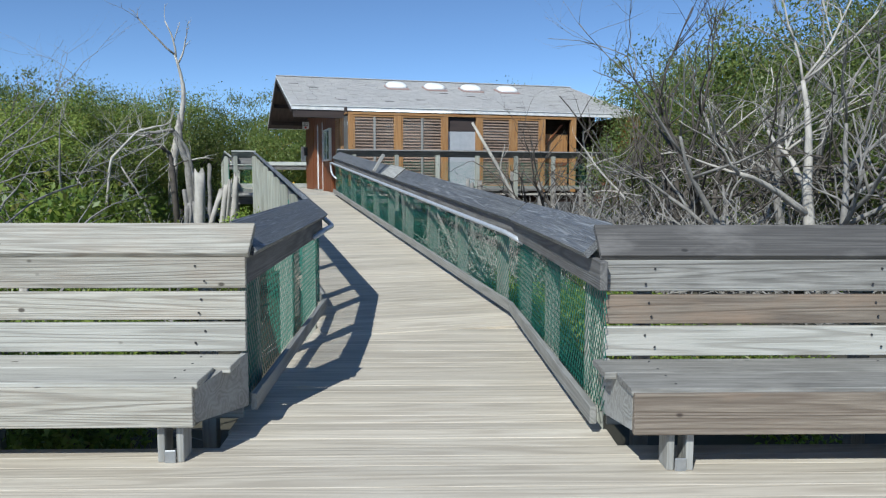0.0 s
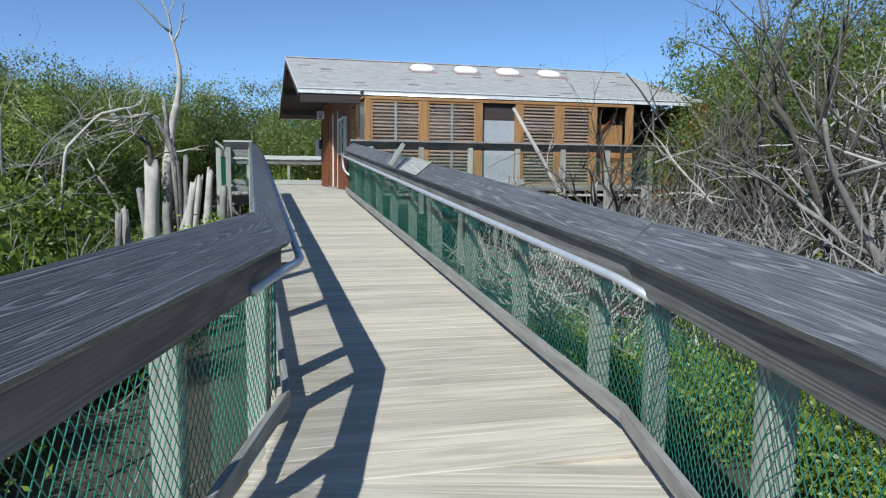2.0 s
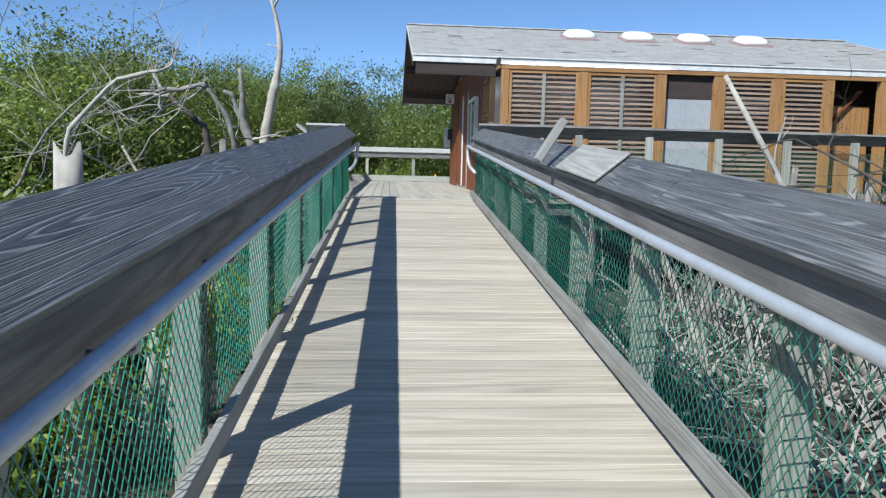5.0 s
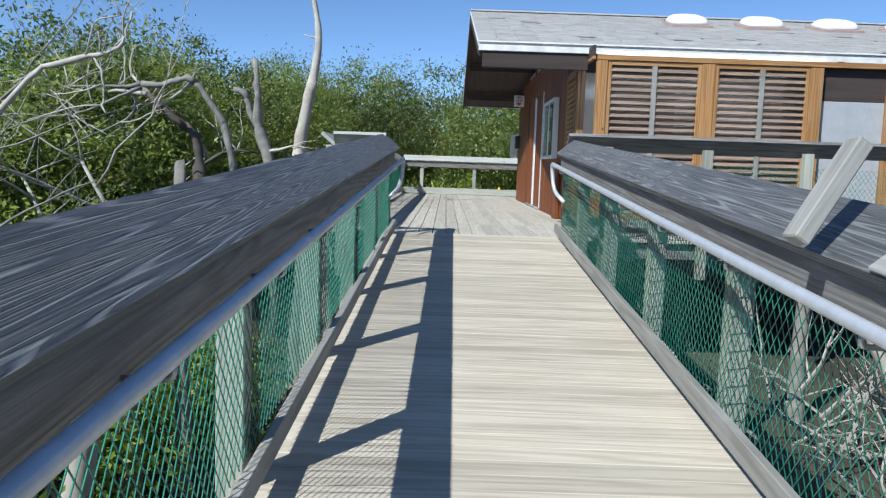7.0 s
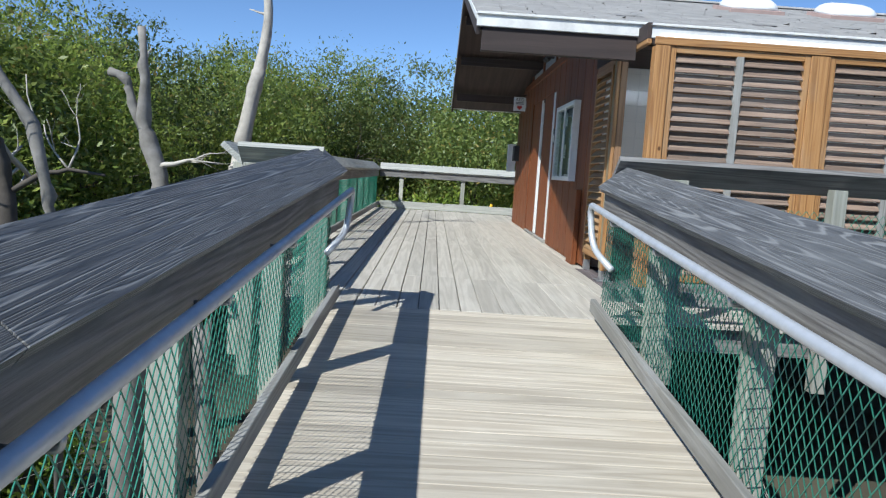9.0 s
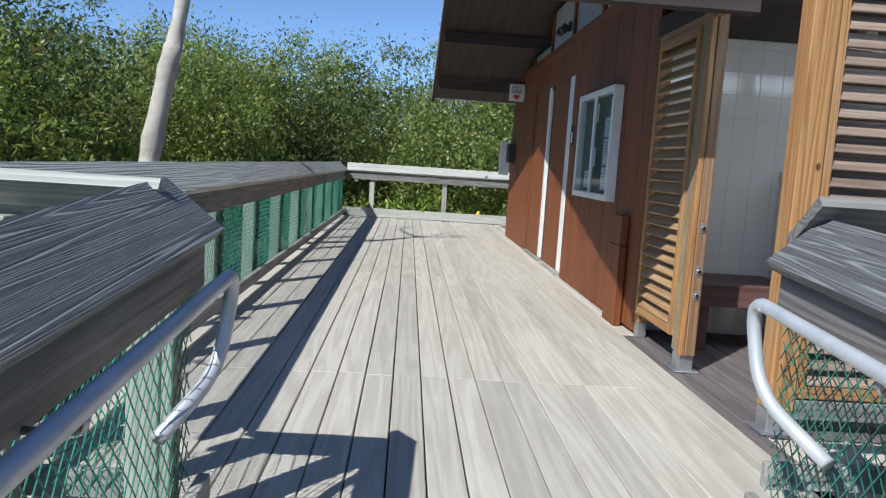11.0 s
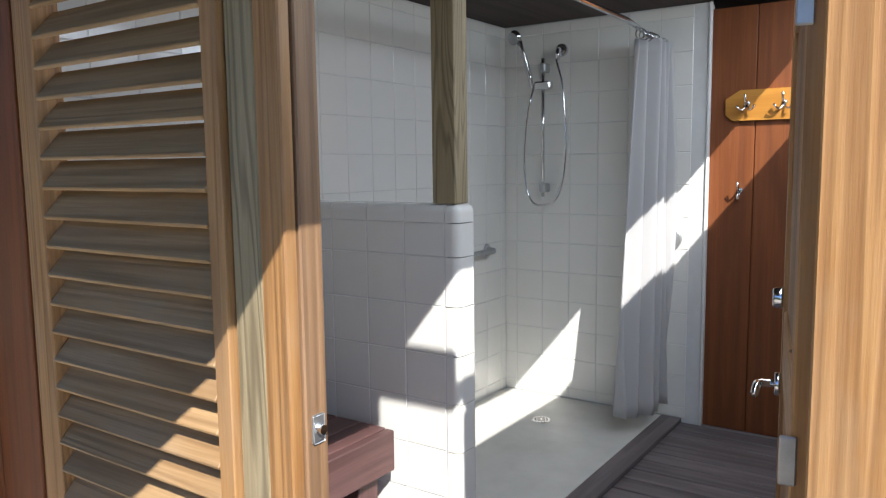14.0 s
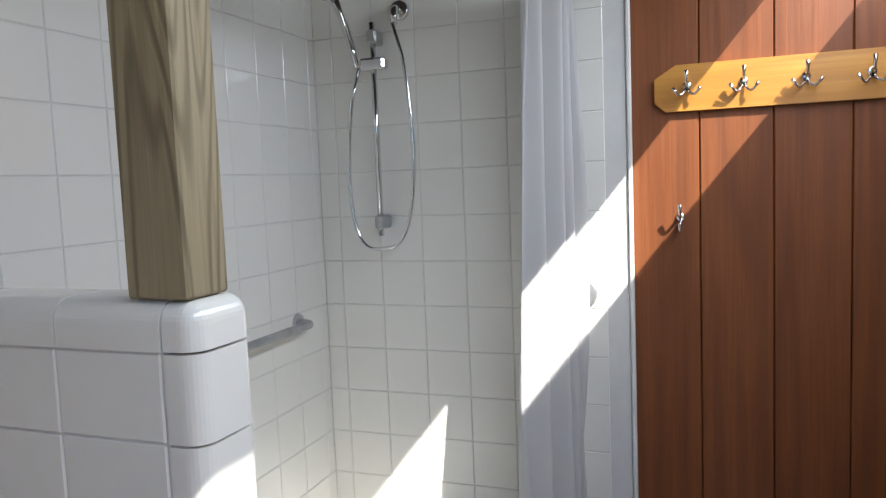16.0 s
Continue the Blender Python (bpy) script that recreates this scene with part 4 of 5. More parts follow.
def disc(name, center, normal, r0, r1, depth, mat, parent, label="", seg=24):
    bm = bmesh.new()
    bmesh.ops.create_cone(bm, cap_ends=True, segments=seg, radius1=r0, radius2=r1, depth=depth)
    bmesh.ops.bevel(bm, geom=[e for e in bm.edges if len(e.link_faces) == 2 and e.calc_face_angle() > 1], offset=min(depth, r1) * 0.2, segments=2, profile=0.5, affect="EDGES")
    m = Matrix.Translation(center) @ Vector(normal).to_track_quat("Z", "Y").to_matrix().to_4x4()
    return part(name, bm, mat, parent, label, True, m)


# hand shower
SX, SY = NX - 0.07, 24.93
sh = thing("hand_shower", "chrome hand shower on a slide bar with a hanging hose", "shower", Matrix.Translation((NX, SY, 2.9)))
tube("slide_bar", [(SX, SY, 2.41), (SX, SY, 3.32)], 0.0125, CHROME, sh)
for z in (2.47, 3.26):
    block("bar_mount", (SX - 0.018, SY - 0.022, z - 0.03), (NX - 0.002, SY + 0.022, z + 0.03), GALV, sh, grain=2, bevel=0.008)
block("slider", (SX - 0.03, SY - 0.06, 3.12), (SX + 0.03, SY + 0.06, 3.17), CHROME, sh, bevel=0.01)
tube("handset", rounded([(SX - 0.04, SY + 0.06, 3.13), (SX - 0.05, SY + 0.09, 3.28), (SX - 0.10, SY + 0.13, 3.44)], 0.1), [0.012] + [0.015] * 7 + [0.02], CHROME, sh)
disc("spray_head", (SX - 0.12, SY + 0.15, 3.45), (-0.85, 0.25, -0.45), 0.05, 0.03, 0.035, CHROME, sh)
disc("spray_face", (SX - 0.135, SY + 0.154, 3.442), (-0.85, 0.25, -0.45), 0.042, 0.042, 0.006, GALV, sh)
disc("wall_elbow", (NX - 0.012, 24.825, 3.37), (-1, 0, 0), 0.045, 0.04, 0.02, CHROME, sh)
tube("elbow_pipe", rounded([(NX - 0.01, 24.825, 3.37), (NX - 0.07, 24.825, 3.37), (NX - 0.075, 24.825, 3.30)], 0.04), 0.016, CHROME, sh)
hose = []
for k in range(41):
    u = k / 40
    ang = math.pi * u
    y_ = 24.825 * (1 - u) + (SY + 0.06) * u + 0.0
    width = 0.15 * math.sin(math.pi * u) ** 0.5
    z_ = 3.30 * (1 - u) + 3.13 * u - 0.86 * (math.sin(math.pi * u)) ** 0.75
    y_ += width * (1 if u > 0.5 else -1) * abs(math.cos(ang)) ** 0.6
    hose.append((SX - 0.02, y_, z_))
h_ = tube("hose", hose, 0.008, CHROME, sh, "ribbed chrome hose", 8)
# grab bar, valve, curtain with rod
gb = thing("grab_bar", "steel grab bar on the tiled wall", "grab bar", Matrix.Translation((6, NY, 2.05)))
tube("bar", rounded([(5.6, NY - 0.002, 2.05), (5.6, NY - 0.07, 2.05), (6.79, NY - 0.07, 2.05), (6.79, NY - 0.002, 2.05)], 0.05), 0.019, GALV, gb)
for x in (5.6, 6.79):
    disc("flange", (x, NY - 0.006, 2.05), (0, -1, 0), 0.045, 0.04, 0.014, GALV, gb)
vl = thing("shower_valve", "round chrome shower valve behind the curtain", "valve", Matrix.Translation((NX, 24.1, 2.25)))
disc("plate", (NX - 0.008, 24.09, 2.16), (-1, 0, 0), 0.08, 0.072, 0.02, GALV, vl)
disc("knob", (NX - 0.03, 24.09, 2.16), (-1, 0, 0), 0.035, 0.03, 0.03, CHROME, vl)
rod = thing("curtain_rod", "chrome shower curtain rod under the ceiling", "curtain rod", Matrix.Translation((6, 24.15, 3.4)))
tube("rod", [(5.05, 24.31, 3.40), (5.7, 24.17, 3.41), (6.4, 24.14, 3.39), (NX - 0.004, 24.16, 3.345)], 0.014, CHROME, rod)
disc("flange", (NX - 0.01, 24.16, 3.345), (-1, 0, 0), 0.04, 0.03, 0.02, CHROME, rod)
for x in (6.64, 6.70, 6.76, 6.82, 6.88):
    ring_of((x, 24.15, 3.352), 0.028, 0.003, CHROME, "ring", rod, (1, 0.1, 0))
cu = thing("shower_curtain", "gathered translucent white shower curtain", "curtain", Matrix.Translation((6.7, 24.15, 2.3)))
m_cloth, nt, b_ = material("curtain_cloth", 0.7)
b_.inputs["Base Color"].default_value = (0.66, 0.655, 0.66, 1)
weave = noise_at(nt, local(nt, (60, 60, 60)), 3.0)
bump(nt, b_, weave, 0.2, 0.002)
tr = nt.nodes.new("ShaderNodeBsdfTranslucent")
tr.inputs[0].default_value = (0.8, 0.8, 0.8, 1)
mx = nt.nodes.new("ShaderNodeMixShader")
mx.inputs[0].default_value = 0.4
nt.links.new(b_.outputs[0], mx.inputs[1])
nt.links.new(tr.outputs[0], mx.inputs[2])
nt.links.new(mx.outputs[0], nt.nodes["Material Output"].inputs[0])
verts, faces = [], []
NU, NV = 90, 30
for j in range(NV + 1):
    z = 3.34 - j / NV * 2.2
    flare = 0.85 + 0.65 * (j / NV) ** 1.7
    for i in range(NU + 1):
        u = i / NU
        x = 6.985 - (1 - u) * 0.31 * flare
        y_ = 24.15 + 0.05 * math.sin(u * 34 + 1.2 * math.sin(j * 0.12)) * (0.6 + 0.6 * j / NV) + 0.04 * math.sin(u * 9 + 1) - 0.07 * u * u
        verts.append((x - 6.7, y_ - 24.15, z - 2.3))
for j in range(NV):
    for i in range(NU):
        a = j * (NU + 1) + i
        faces.append((a, a + 1, a + NU + 2, a + NU + 1))
cl = put("cloth", soup("cloth", verts, faces, m_cloth, True), Matrix.Translation((6.7, 24.15, 2.3)), cu)
sd = cl.modifiers.new("thick", "SOLIDIFY")
sd.thickness = 0.002

# coat hooks
hb = thing("coat_rack", "varnished pine board with four chrome double hooks", "coat rack", Matrix.Translation((7.07, 23.3, 2.95)))
bm = bmesh.new()
ring = [(23.78, 2.90), (23.74, 2.865), (22.98, 2.865), (22.92, 2.91), (22.92, 2.99), (22.98, 3.04), (23.70, 3.04), (23.78, 2.99)]
lo = [bm.verts.new((NX + 0.03, y_, z_)) for y_, z_ in ring]
hi = [bm.verts.new((NX + 0.008, y_, z_)) for y_, z_ in ring]
bm.faces.new(lo)
bm.faces.new(hi[::-1])
for j in range(8):
    bm.faces.new((lo[j], lo[(j + 1) % 8], hi[(j + 1) % 8], hi[j]))
bmesh.ops.recalc_face_normals(bm, faces=bm.faces[:])
rot = Matrix.Translation((NX, 23.3, 2.95)) @ axes((0, 1, 0), (0, 0, 1))
bm.transform(rot.inverted())
part("board", bm, HOOKWOOD, hb, m=rot)


def hook(parent, y, z, x=NX + 0.008, double=True):
    disc("plate", (x - 0.003, y, z), (-1, 0, 0), 0.017, 0.015, 0.006, CHROME, parent)
    tube("upper_prong", rounded([(x - 0.004, y, z + 0.005), (x - 0.05, y, z + 0.0), (x - 0.065, y, z + 0.05)], 0.03), [0.006] * 8 + [0.008], CHROME, parent)
    if double:
        for s in (-1, 1):
            tube("prong", rounded([(x - 0.004, y, z - 0.01), (x - 0.03, y + s * 0.025, z - 0.045), (x - 0.045, y + s * 0.05, z - 0.01)], 0.03), [0.005] * 8 + [0.007], CHROME, parent)


for y_ in (23.66, 23.46, 23.25, 23.04):
    hook(hb, y_, 2.96)
ch = thing("wall_hook", "single chrome coat hook on the board wall", "hook", Matrix.Translation((7.08, 23.69, 2.46)))
hook(ch, 23.69, 2.46, NX + 0.028, False)
tube("lower_prong", rounded([(NX + 0.025, 23.69, 2.45), (NX - 0.02, 23.69, 2.40), (NX - 0.03, 23.69, 2.44)], 0.03), 0.006, CHROME, ch)

# the open door of the shower room
HINGE = Vector((3.835, 22.835, 0))
FREE = Vector((4.85, 23.03, 0))
dm = Matrix.Translation(HINGE) @ axes(FREE - HINGE, (0, 0, 1))
sd_ = thing("door_3", "open panelled cedar door with chrome lever and deadbolt", "door", dm, kind="structure")
DW, DT = (FREE - HINGE).length, 0.042


def door_bar(name, x0, x1, z0, z1, t, mat, grain):
    c = Vector(((x0 + x1) / 2, 0, (z0 + z1) / 2))
    if grain == 0:
        return put(name, block_mesh(x1 - x0, t, z1 - z0, mat, 0.004), dm @ Matrix.Translation(c), sd_)
    return put(name, block_mesh(z1 - z0, t, x1 - x0, mat, 0.004), dm @ Matrix.Translation(c) @ axes((0, 0, 1), (1, 0, 0)), sd_)


D0, D1 = DECK + 0.06, 3.1
door_bar("stile", 0.0, 0.11, D0, D1, DT, CEDAR, 2)
door_bar("stile", DW - 0.11, DW, D0, D1, DT, CEDAR, 2)
for a, b in ((D0, D0 + 0.2), (2.02, 2.2), (D1 - 0.12, D1)):
    door_bar("rail", 0.11, DW - 0.11, a, b, DT - 0.004, CEDAR, 0)
for a, b in ((D0 + 0.2, 2.02), (2.2, D1 - 0.12)):
    for k in range(5):
        w = (DW - 0.22) / 5
        door_bar("panel_board", 0.11 + w * k, 0.11 + w * (k + 1) - 0.004, a, b, 0.02, SLATWOOD, 2)
for z in (1.3, 2.1, 2.9):
    put("hinge", block_mesh(0.09, 0.012, 0.03, GALV, 0.003), dm @ Matrix.Translation((0.0, DT / 2 + 0.004, z)) @ axes((0, 0, 1), (0, 1, 0)), sd_, "steel butt hinge")
bore = dm.to_3x3() @ Vector((0, 1, 0))
p = dm @ Vector((DW - 0.06, DT / 2 + 0.015, 2.23))
disc("deadbolt", p, bore, 0.034, 0.028, 0.03, CHROME, sd_, "satin chrome deadbolt")
p = dm @ Vector((DW - 0.06, DT / 2 + 0.008, 1.97))
disc("rose", p, bore, 0.036, 0.034, 0.016, CHROME, sd_)
q = dm.to_3x3()
tube("lever", rounded([p, p + bore * 0.055, p + bore * 0.06 + q @ Vector((-0.11, 0, -0.005))], 0.03), 0.012, CHROME, sd_)

# ---- display case, signs, boxes on the west wall ----
case = thing("display_case", "white framed glass notice case full of pinned papers", "display case", Matrix.Translation((WX, 26.57, 2.64)))
CX0, CX1 = 3.515, WX - 0.006
Y0, Y1, Z0, Z1 = 25.91, 27.37, 2.085, 3.19
block("back", (CX1 - 0.02, Y0 + 0.02, Z0 + 0.02), (CX1, Y1 - 0.02, Z1 - 0.02), CASEDARK, case)
for lo, hi in (((CX0, Y0, Z0), (CX1, Y0 + 0.06, Z1)), ((CX0, Y1 - 0.06, Z0), (CX1, Y1, Z1)), ((CX0, Y0 + 0.06, Z0), (CX1, Y1 - 0.06, Z0 + 0.06)), ((CX0, Y0 + 0.06, Z1 - 0.06), (CX1, Y1 - 0.06, Z1)), ((CX0 + 0.003, 26.615, Z0 + 0.06), (CX0 + 0.03, 26.675, Z1 - 0.06))):
    block("frame", lo, hi, WHITE, case, "white painted metal frame")
for a, b in ((Y0 + 0.062, 26.613), (26.677, Y1 - 0.062)):
    g = block("pane", (CX0 + 0.015, a, Z0 + 0.062), (CX0 + 0.019, b, Z1 - 0.062), GLASS, case, bevel=0)
    g.visible_shadow = False
block("lock", (CX0 - 0.005, Y0 + 0.02, Z1 - 0.12), (CX0 + 0.002, Y0 + 0.045, Z1 - 0.095), BLACKISH, case)
papers = random.Random(4)
for a, b in ((Y0 + 0.09, 26.57), (26.72, Y1 - 0.09)):
    y = a
    while y < b - 0.15:
        z = Z0 + 0.1
        w = papers.uniform(0.19, 0.24)
        while z < Z1 - 0.3:
            h = papers.uniform(0.2, 0.29)
            if papers.random() < 0.7:
                sheet = block("sheet", (CX1 - 0.026, y, z), (CX1 - 0.021, min(y + w - 0.015, b), z + h - 0.02), PAPER if papers.random() < 0.7 else BLUEPAPER, case, bevel=0)
                for k in range(5):
                    zz = z + h - 0.06 - k * 0.03
                    if zz > z + 0.02:
                        block("text_line", (CX1 - 0.0285, y + 0.02, zz), (CX1 - 0.0265, y + w * papers.uniform(0.5, 0.8), zz + 0.007), CASEDARK, sheet, bevel=0)
            z += h
        y += w


def sign_text(name, text, size, m, mat, parent):
    cu_ = bpy.data.curves.new(name, "FONT")
    cu_.body, cu_.size, cu_.align_x, cu_.align_y, cu_.extrude = text, size, "CENTER", "CENTER", 0.001
    cu_.materials.append(mat)
    ob = new(name, cu_)
    ob.matrix_basis = PLACE[parent.name].inverted() @ m
    ob.parent = parent
    return ob


aed = thing("wall_sign", "small white first-aid sign with a red heart and black letters", "sign", Matrix.Translation((3.47, 32.35, 3.68)))
block("panel", (3.335, 32.35, 3.53), (3.60, 32.362, 3.83), WHITE, aed)
sign_text("letters", "AED", 0.1, Matrix.Translation((3.467, 32.348, 3.77)) @ pose(0, 0, 0, 90, 0, 0), BLACKISH, aed)
for k in range(2):
    block("text_line", (3.38, 32.346, 3.705 - 0.03 * k), (3.555, 32.349, 3.72 - 0.03 * k), BLACKISH, aed, bevel=0)
bm = bmesh.new()
pts = []
for k in range(30):
    t_ = 2 * math.pi * k / 30
    pts.append(bm.verts.new((16 * math.sin(t_) ** 3 * 0.0036, 0, (13 * math.cos(t_) - 5 * math.cos(2 * t_) - 2 * math.cos(3 * t_) - math.cos(4 * t_)) * 0.0036)))
bm.faces.new(pts)
ext = bmesh.ops.extrude_face_region(bm, geom=bm.faces[:])
bmesh.ops.translate(bm, verts=[v for v in ext["geom"] if isinstance(v, bmesh.types.BMVert)], vec=(0, -0.003, 0))
bmesh.ops.recalc_face_normals(bm, faces=bm.faces[:])
part("heart", bm, REDINK, aed, m=Matrix.Translation((3.467, 32.349, 3.605)))
block("bracket", (3.60, 32.345, 3.6), (WX, 32.37, 3.76), GALV, aed)
rs = thing("restroom_sign", "small black plaque with a white figure", "sign", Matrix.Translation((WX, 28.0, 2.85)))
block("plaque", (WX - 0.01, 27.97, 2.66), (WX - 0.002, 28.16, 2.92), BLACKISH, rs)
block("figure", (WX - 0.013, 28.035, 2.70), (WX - 0.0105, 28.095, 2.83), PAPER, rs)
ub = thing("utility_box", "white metal box fixed at the wall's far corner", "utility box", Matrix.Translation((3.55, 33.6, 2.5)))
block("cabinet", (3.42, 33.66, 2.2), (3.60, 33.9, 2.85), WHITE, ub)
block("bracket", (3.60, 33.7, 2.4), (3.68, 33.75, 2.6), GALV, ub)
wb = thing("dispenser_box", "dark box on the brown wall beside the far corner", "box", Matrix.Translation((WX, 33.2, 2.6)))
block("body", (WX - 0.12, 33.05, 2.45), (WX - 0.002, 33.4, 2.8), BLACKISH, wb)
wp = thing("pipe_chase", "brown boxed-in pipe chase standing against the board wall", "pipe chase", Matrix.Translation((3.53, 25.47, DECK)))
for y_ in (25.34, 25.53):
    block("front_board", (3.535, y_, DECK + 0.002), (3.555, y_ + 0.187, 1.72), SIDING, wp, grain=2)
for y_ in (25.34, 25.697):
    block("side_board", (3.556, y_, DECK + 0.002), (WX - 0.014, y_ + 0.02, 1.72), SIDING, wp, grain=2)
block("box_top", (3.54, 25.36, 1.722), (WX - 0.014, 25.70, 1.985), SIDING, wp, grain=2)
fl = thing("flood_light", "small dark twin flood light under the eave", "lamp", Matrix.Translation((3.5, 28.6, 4.35)))
block("mount", (WX - 0.06, 28.5, 4.12), (WX - 0.032, 28.62, 4.24), BLACKISH, fl)
for y_ in (28.44, 28.68):
    disc("head", (WX - 0.14, y_, 4.12), (-0.6, -0.2, -0.7), 0.06, 0.04, 0.1, BLACKISH, fl)
yl = thing("yellow_cap", "small yellow plastic cap standing on the far deck rail", "cap", Matrix.Translation((3.3, 36.3, 1.3)))
disc("cone", (3.32, 36.40, 1.222), (0, 0, 1), 0.07, 0.03, 0.13, YELLOW, yl)

# ---- vegetation ----
def leaf_cloud(seed, rx, ry, rz, clumps, per, size, mat, hollow=0.45, stems=True, spreadr=0.34):
    """A crown of many small leaves in uneven clumps about the origin (its foot at z = 0)."""
    rng = np.random.RandomState(seed)
    d = rng.normal(size=(clumps, 3))
    d /= np.linalg.norm(d, axis=1)[:, None]
    r = (hollow + (1 - hollow) * rng.rand(clumps, 1)) * (0.78 + 0.4 * rng.rand(clumps, 1))
    c = d * r * np.array([rx, ry, rz]) + np.array([0, 0, rz])
    c[:, 2] = np.maximum(c[:, 2], 0.05)
    k = clumps * per
    cc = np.repeat(c, per, axis=0)
    radius = np.repeat(spreadr * (0.6 + 0.8 * rng.rand(clumps, 1)), per, axis=0)
    p = cc + rng.normal(size=(k, 3)) * radius * np.array([1, 1, 0.75])
    a = rng.normal(size=(k, 3))
    a[:, 2] += 0.5
    a /= np.linalg.norm(a, axis=1)[:, None]
    off = p - cc
    off /= np.linalg.norm(off, axis=1)[:, None] + 1e-6
    n = rng.normal(size=(k, 3)) * 0.42 + off * 0.75 + np.repeat(d, per, axis=0) * 0.45 + np.array([0, 0, 0.35])
    b = np.cross(a, n)
    b /= np.linalg.norm(b, axis=1)[:, None]
    s = size * (0.6 + 0.8 * rng.rand(k, 1))
    q = np.stack([p - a * s, p + b * s * 0.42, p + a * s, p - b * s * 0.42], axis=1).reshape(-1, 3)
    me = bpy.data.meshes.new("crown")
    me.vertices.add(len(q))
    me.vertices.foreach_set("co", q.ravel())
    me.loops.add(len(q))
    me.loops.foreach_set("vertex_index", np.arange(len(q)))
    me.polygons.add(k)
    me.polygons.foreach_set("loop_start", np.arange(k) * 4)
    me.polygons.foreach_set("loop_total", np.full(k, 4))
    me.materials.append(mat)
    me.update()
    me.validate()
    return me, c


def branch_into(bm, rng, p, d, length, radius, depth, bend=0.25, split=(2, 3), droop=0.0, sides=6, shrink=0.62):
    """A crooked tapered limb that forks."""
    pts, rad = [p.copy()], [radius]
    n = 5
    for i in range(n):
        d = (d + Vector((rng.uniform(-1, 1), rng.uniform(-1, 1), rng.uniform(-0.8, 0.8) - droop)) * bend).normalized()
        p = p + d * length / n
        pts.append(p.copy())
        rad.append(radius * (1 - (i + 1) / n * (0.5 if depth > 0 else 0.8)))
    tube_into(bm, pts, rad, sides if depth > 1 else max(sides - 2, 4) if depth else 3)
    if depth <= 0:
        return
    for k in range(rng.randint(*split)):
        j = rng.randint(2, n)
        side = Vector((rng.uniform(-1, 1), rng.uniform(-1, 1), rng.uniform(-0.4, 0.9)))
        nd = (d * 0.7 + side * 0.75).normalized()
        branch_into(bm, rng, pts[j], nd, length * rng.uniform(shrink - 0.12, shrink + 0.12), rad[j] * 0.7, depth - 1, bend, split, droop, sides, shrink)


def skeleton_mesh(name, seed, height, radius, depth, mat, lean=(0, 0, 1), bend=0.2, split=(2, 3), sides=7, shrink=0.62):
    rng = random.Random(seed)
    bm = bmesh.new()
    branch_into(bm, rng, Vector((0, 0, -0.1)), Vector(lean).normalized(), height, radius, depth, bend, split, 0.0, sides, shrink)
    return to_mesh(name, bm, mat, True)


CROWNS = [leaf_cloud(20 + i, 1.7, 1.7, 1.75, 190, 134, 0.036, LEAF, spreadr=0.21) for i in range(5)]
SUNLIT = [leaf_cloud(30 + i, 1.7, 1.7, 1.75, 190, 120, 0.034, SUNLITLEAF, spreadr=0.2) for i in range(5)]
TRUNKS = [skeleton_mesh("trunk", 40 + i, 2.2, 0.07, 2, BARK, bend=0.25, split=(3, 4)) for i in range(5)]
BUSHES = [leaf_cloud(60 + i, 0.9, 0.9, 0.7, 40, 90, 0.05, BRIGHTLEAF, 0.3, spreadr=0.2) for i in range(4)]
STEMS = [skeleton_mesh("stems", 80 + i, 0.9, 0.03, 2, BARK, bend=0.3, split=(3, 4), sides=5) for i in range(4)]
rt = random.Random(77)


def tree(x, y, scale, tall=1.0, sunlit=False):
    scale *= 1.22
    i = rt.randrange(5)
    m = Matrix.Translation((x, y, GROUND)) @ pose(0, 0, 0, 0, 0, rt.uniform(0, 360)) @ Matrix.Diagonal((scale, scale, scale * tall, 1))
    t = thing("mangrove_tree", "dense green mangrove tree with small glossy leaves", "tree", m, "mangrove trees")
    put("trunk", TRUNKS[i], m, t)
    put("crown", (SUNLIT if sunlit else CROWNS)[i][0], m @ Matrix.Translation((0, 0, 0.35)), t)


def bush(x, y, scale, z=GROUND):
    i = rt.randrange(4)
    m = Matrix.Translation((x, y, z)) @ pose(0, 0, 0, 0, 0, rt.uniform(0, 360)) @ Matrix.Scale(scale, 4)
    t = thing("mangrove_shrub", "low bright green mangrove shrub by the boardwalk", "shrub", m, "mangrove shrubs")
    put("stems", STEMS[i], m, t)
    put("crown", BUSHES[i][0], m @ Matrix.Translation((0, 0, 0.1)), t)


# the stand to the west, row behind row
for j in range(3):
    for i in range(9):
        tree(-8.5 - 3.4 * j + rt.uniform(-1, 1), 17 + 2.9 * i + rt.uniform(-1, 1), 1.1 + 0.14 * j + rt.uniform(-0.1, 0.2), 0.62)
for i in range(12):
    tree(-4.6 + rt.uniform(-0.6, 0.3) + (1.3 if i > 7 else 0), 23 + 1.35 * i, rt.uniform(0.85, 1.2), 0.82 + 0.028 * i, sunlit=i % 4 != 1)
# behind the deck and the house
for i in range(8):
    tree(-3 + 2.2 * i + rt.uniform(-0.6, 0.6), 40.5 + rt.uniform(-1, 1), rt.uniform(1.05, 1.3))
for i in range(9):
    tree(-14 + 3.8 * i + rt.uniform(-1, 1), 46 + rt.uniform(-1.5, 1.5), rt.uniform(1.4, 1.75))
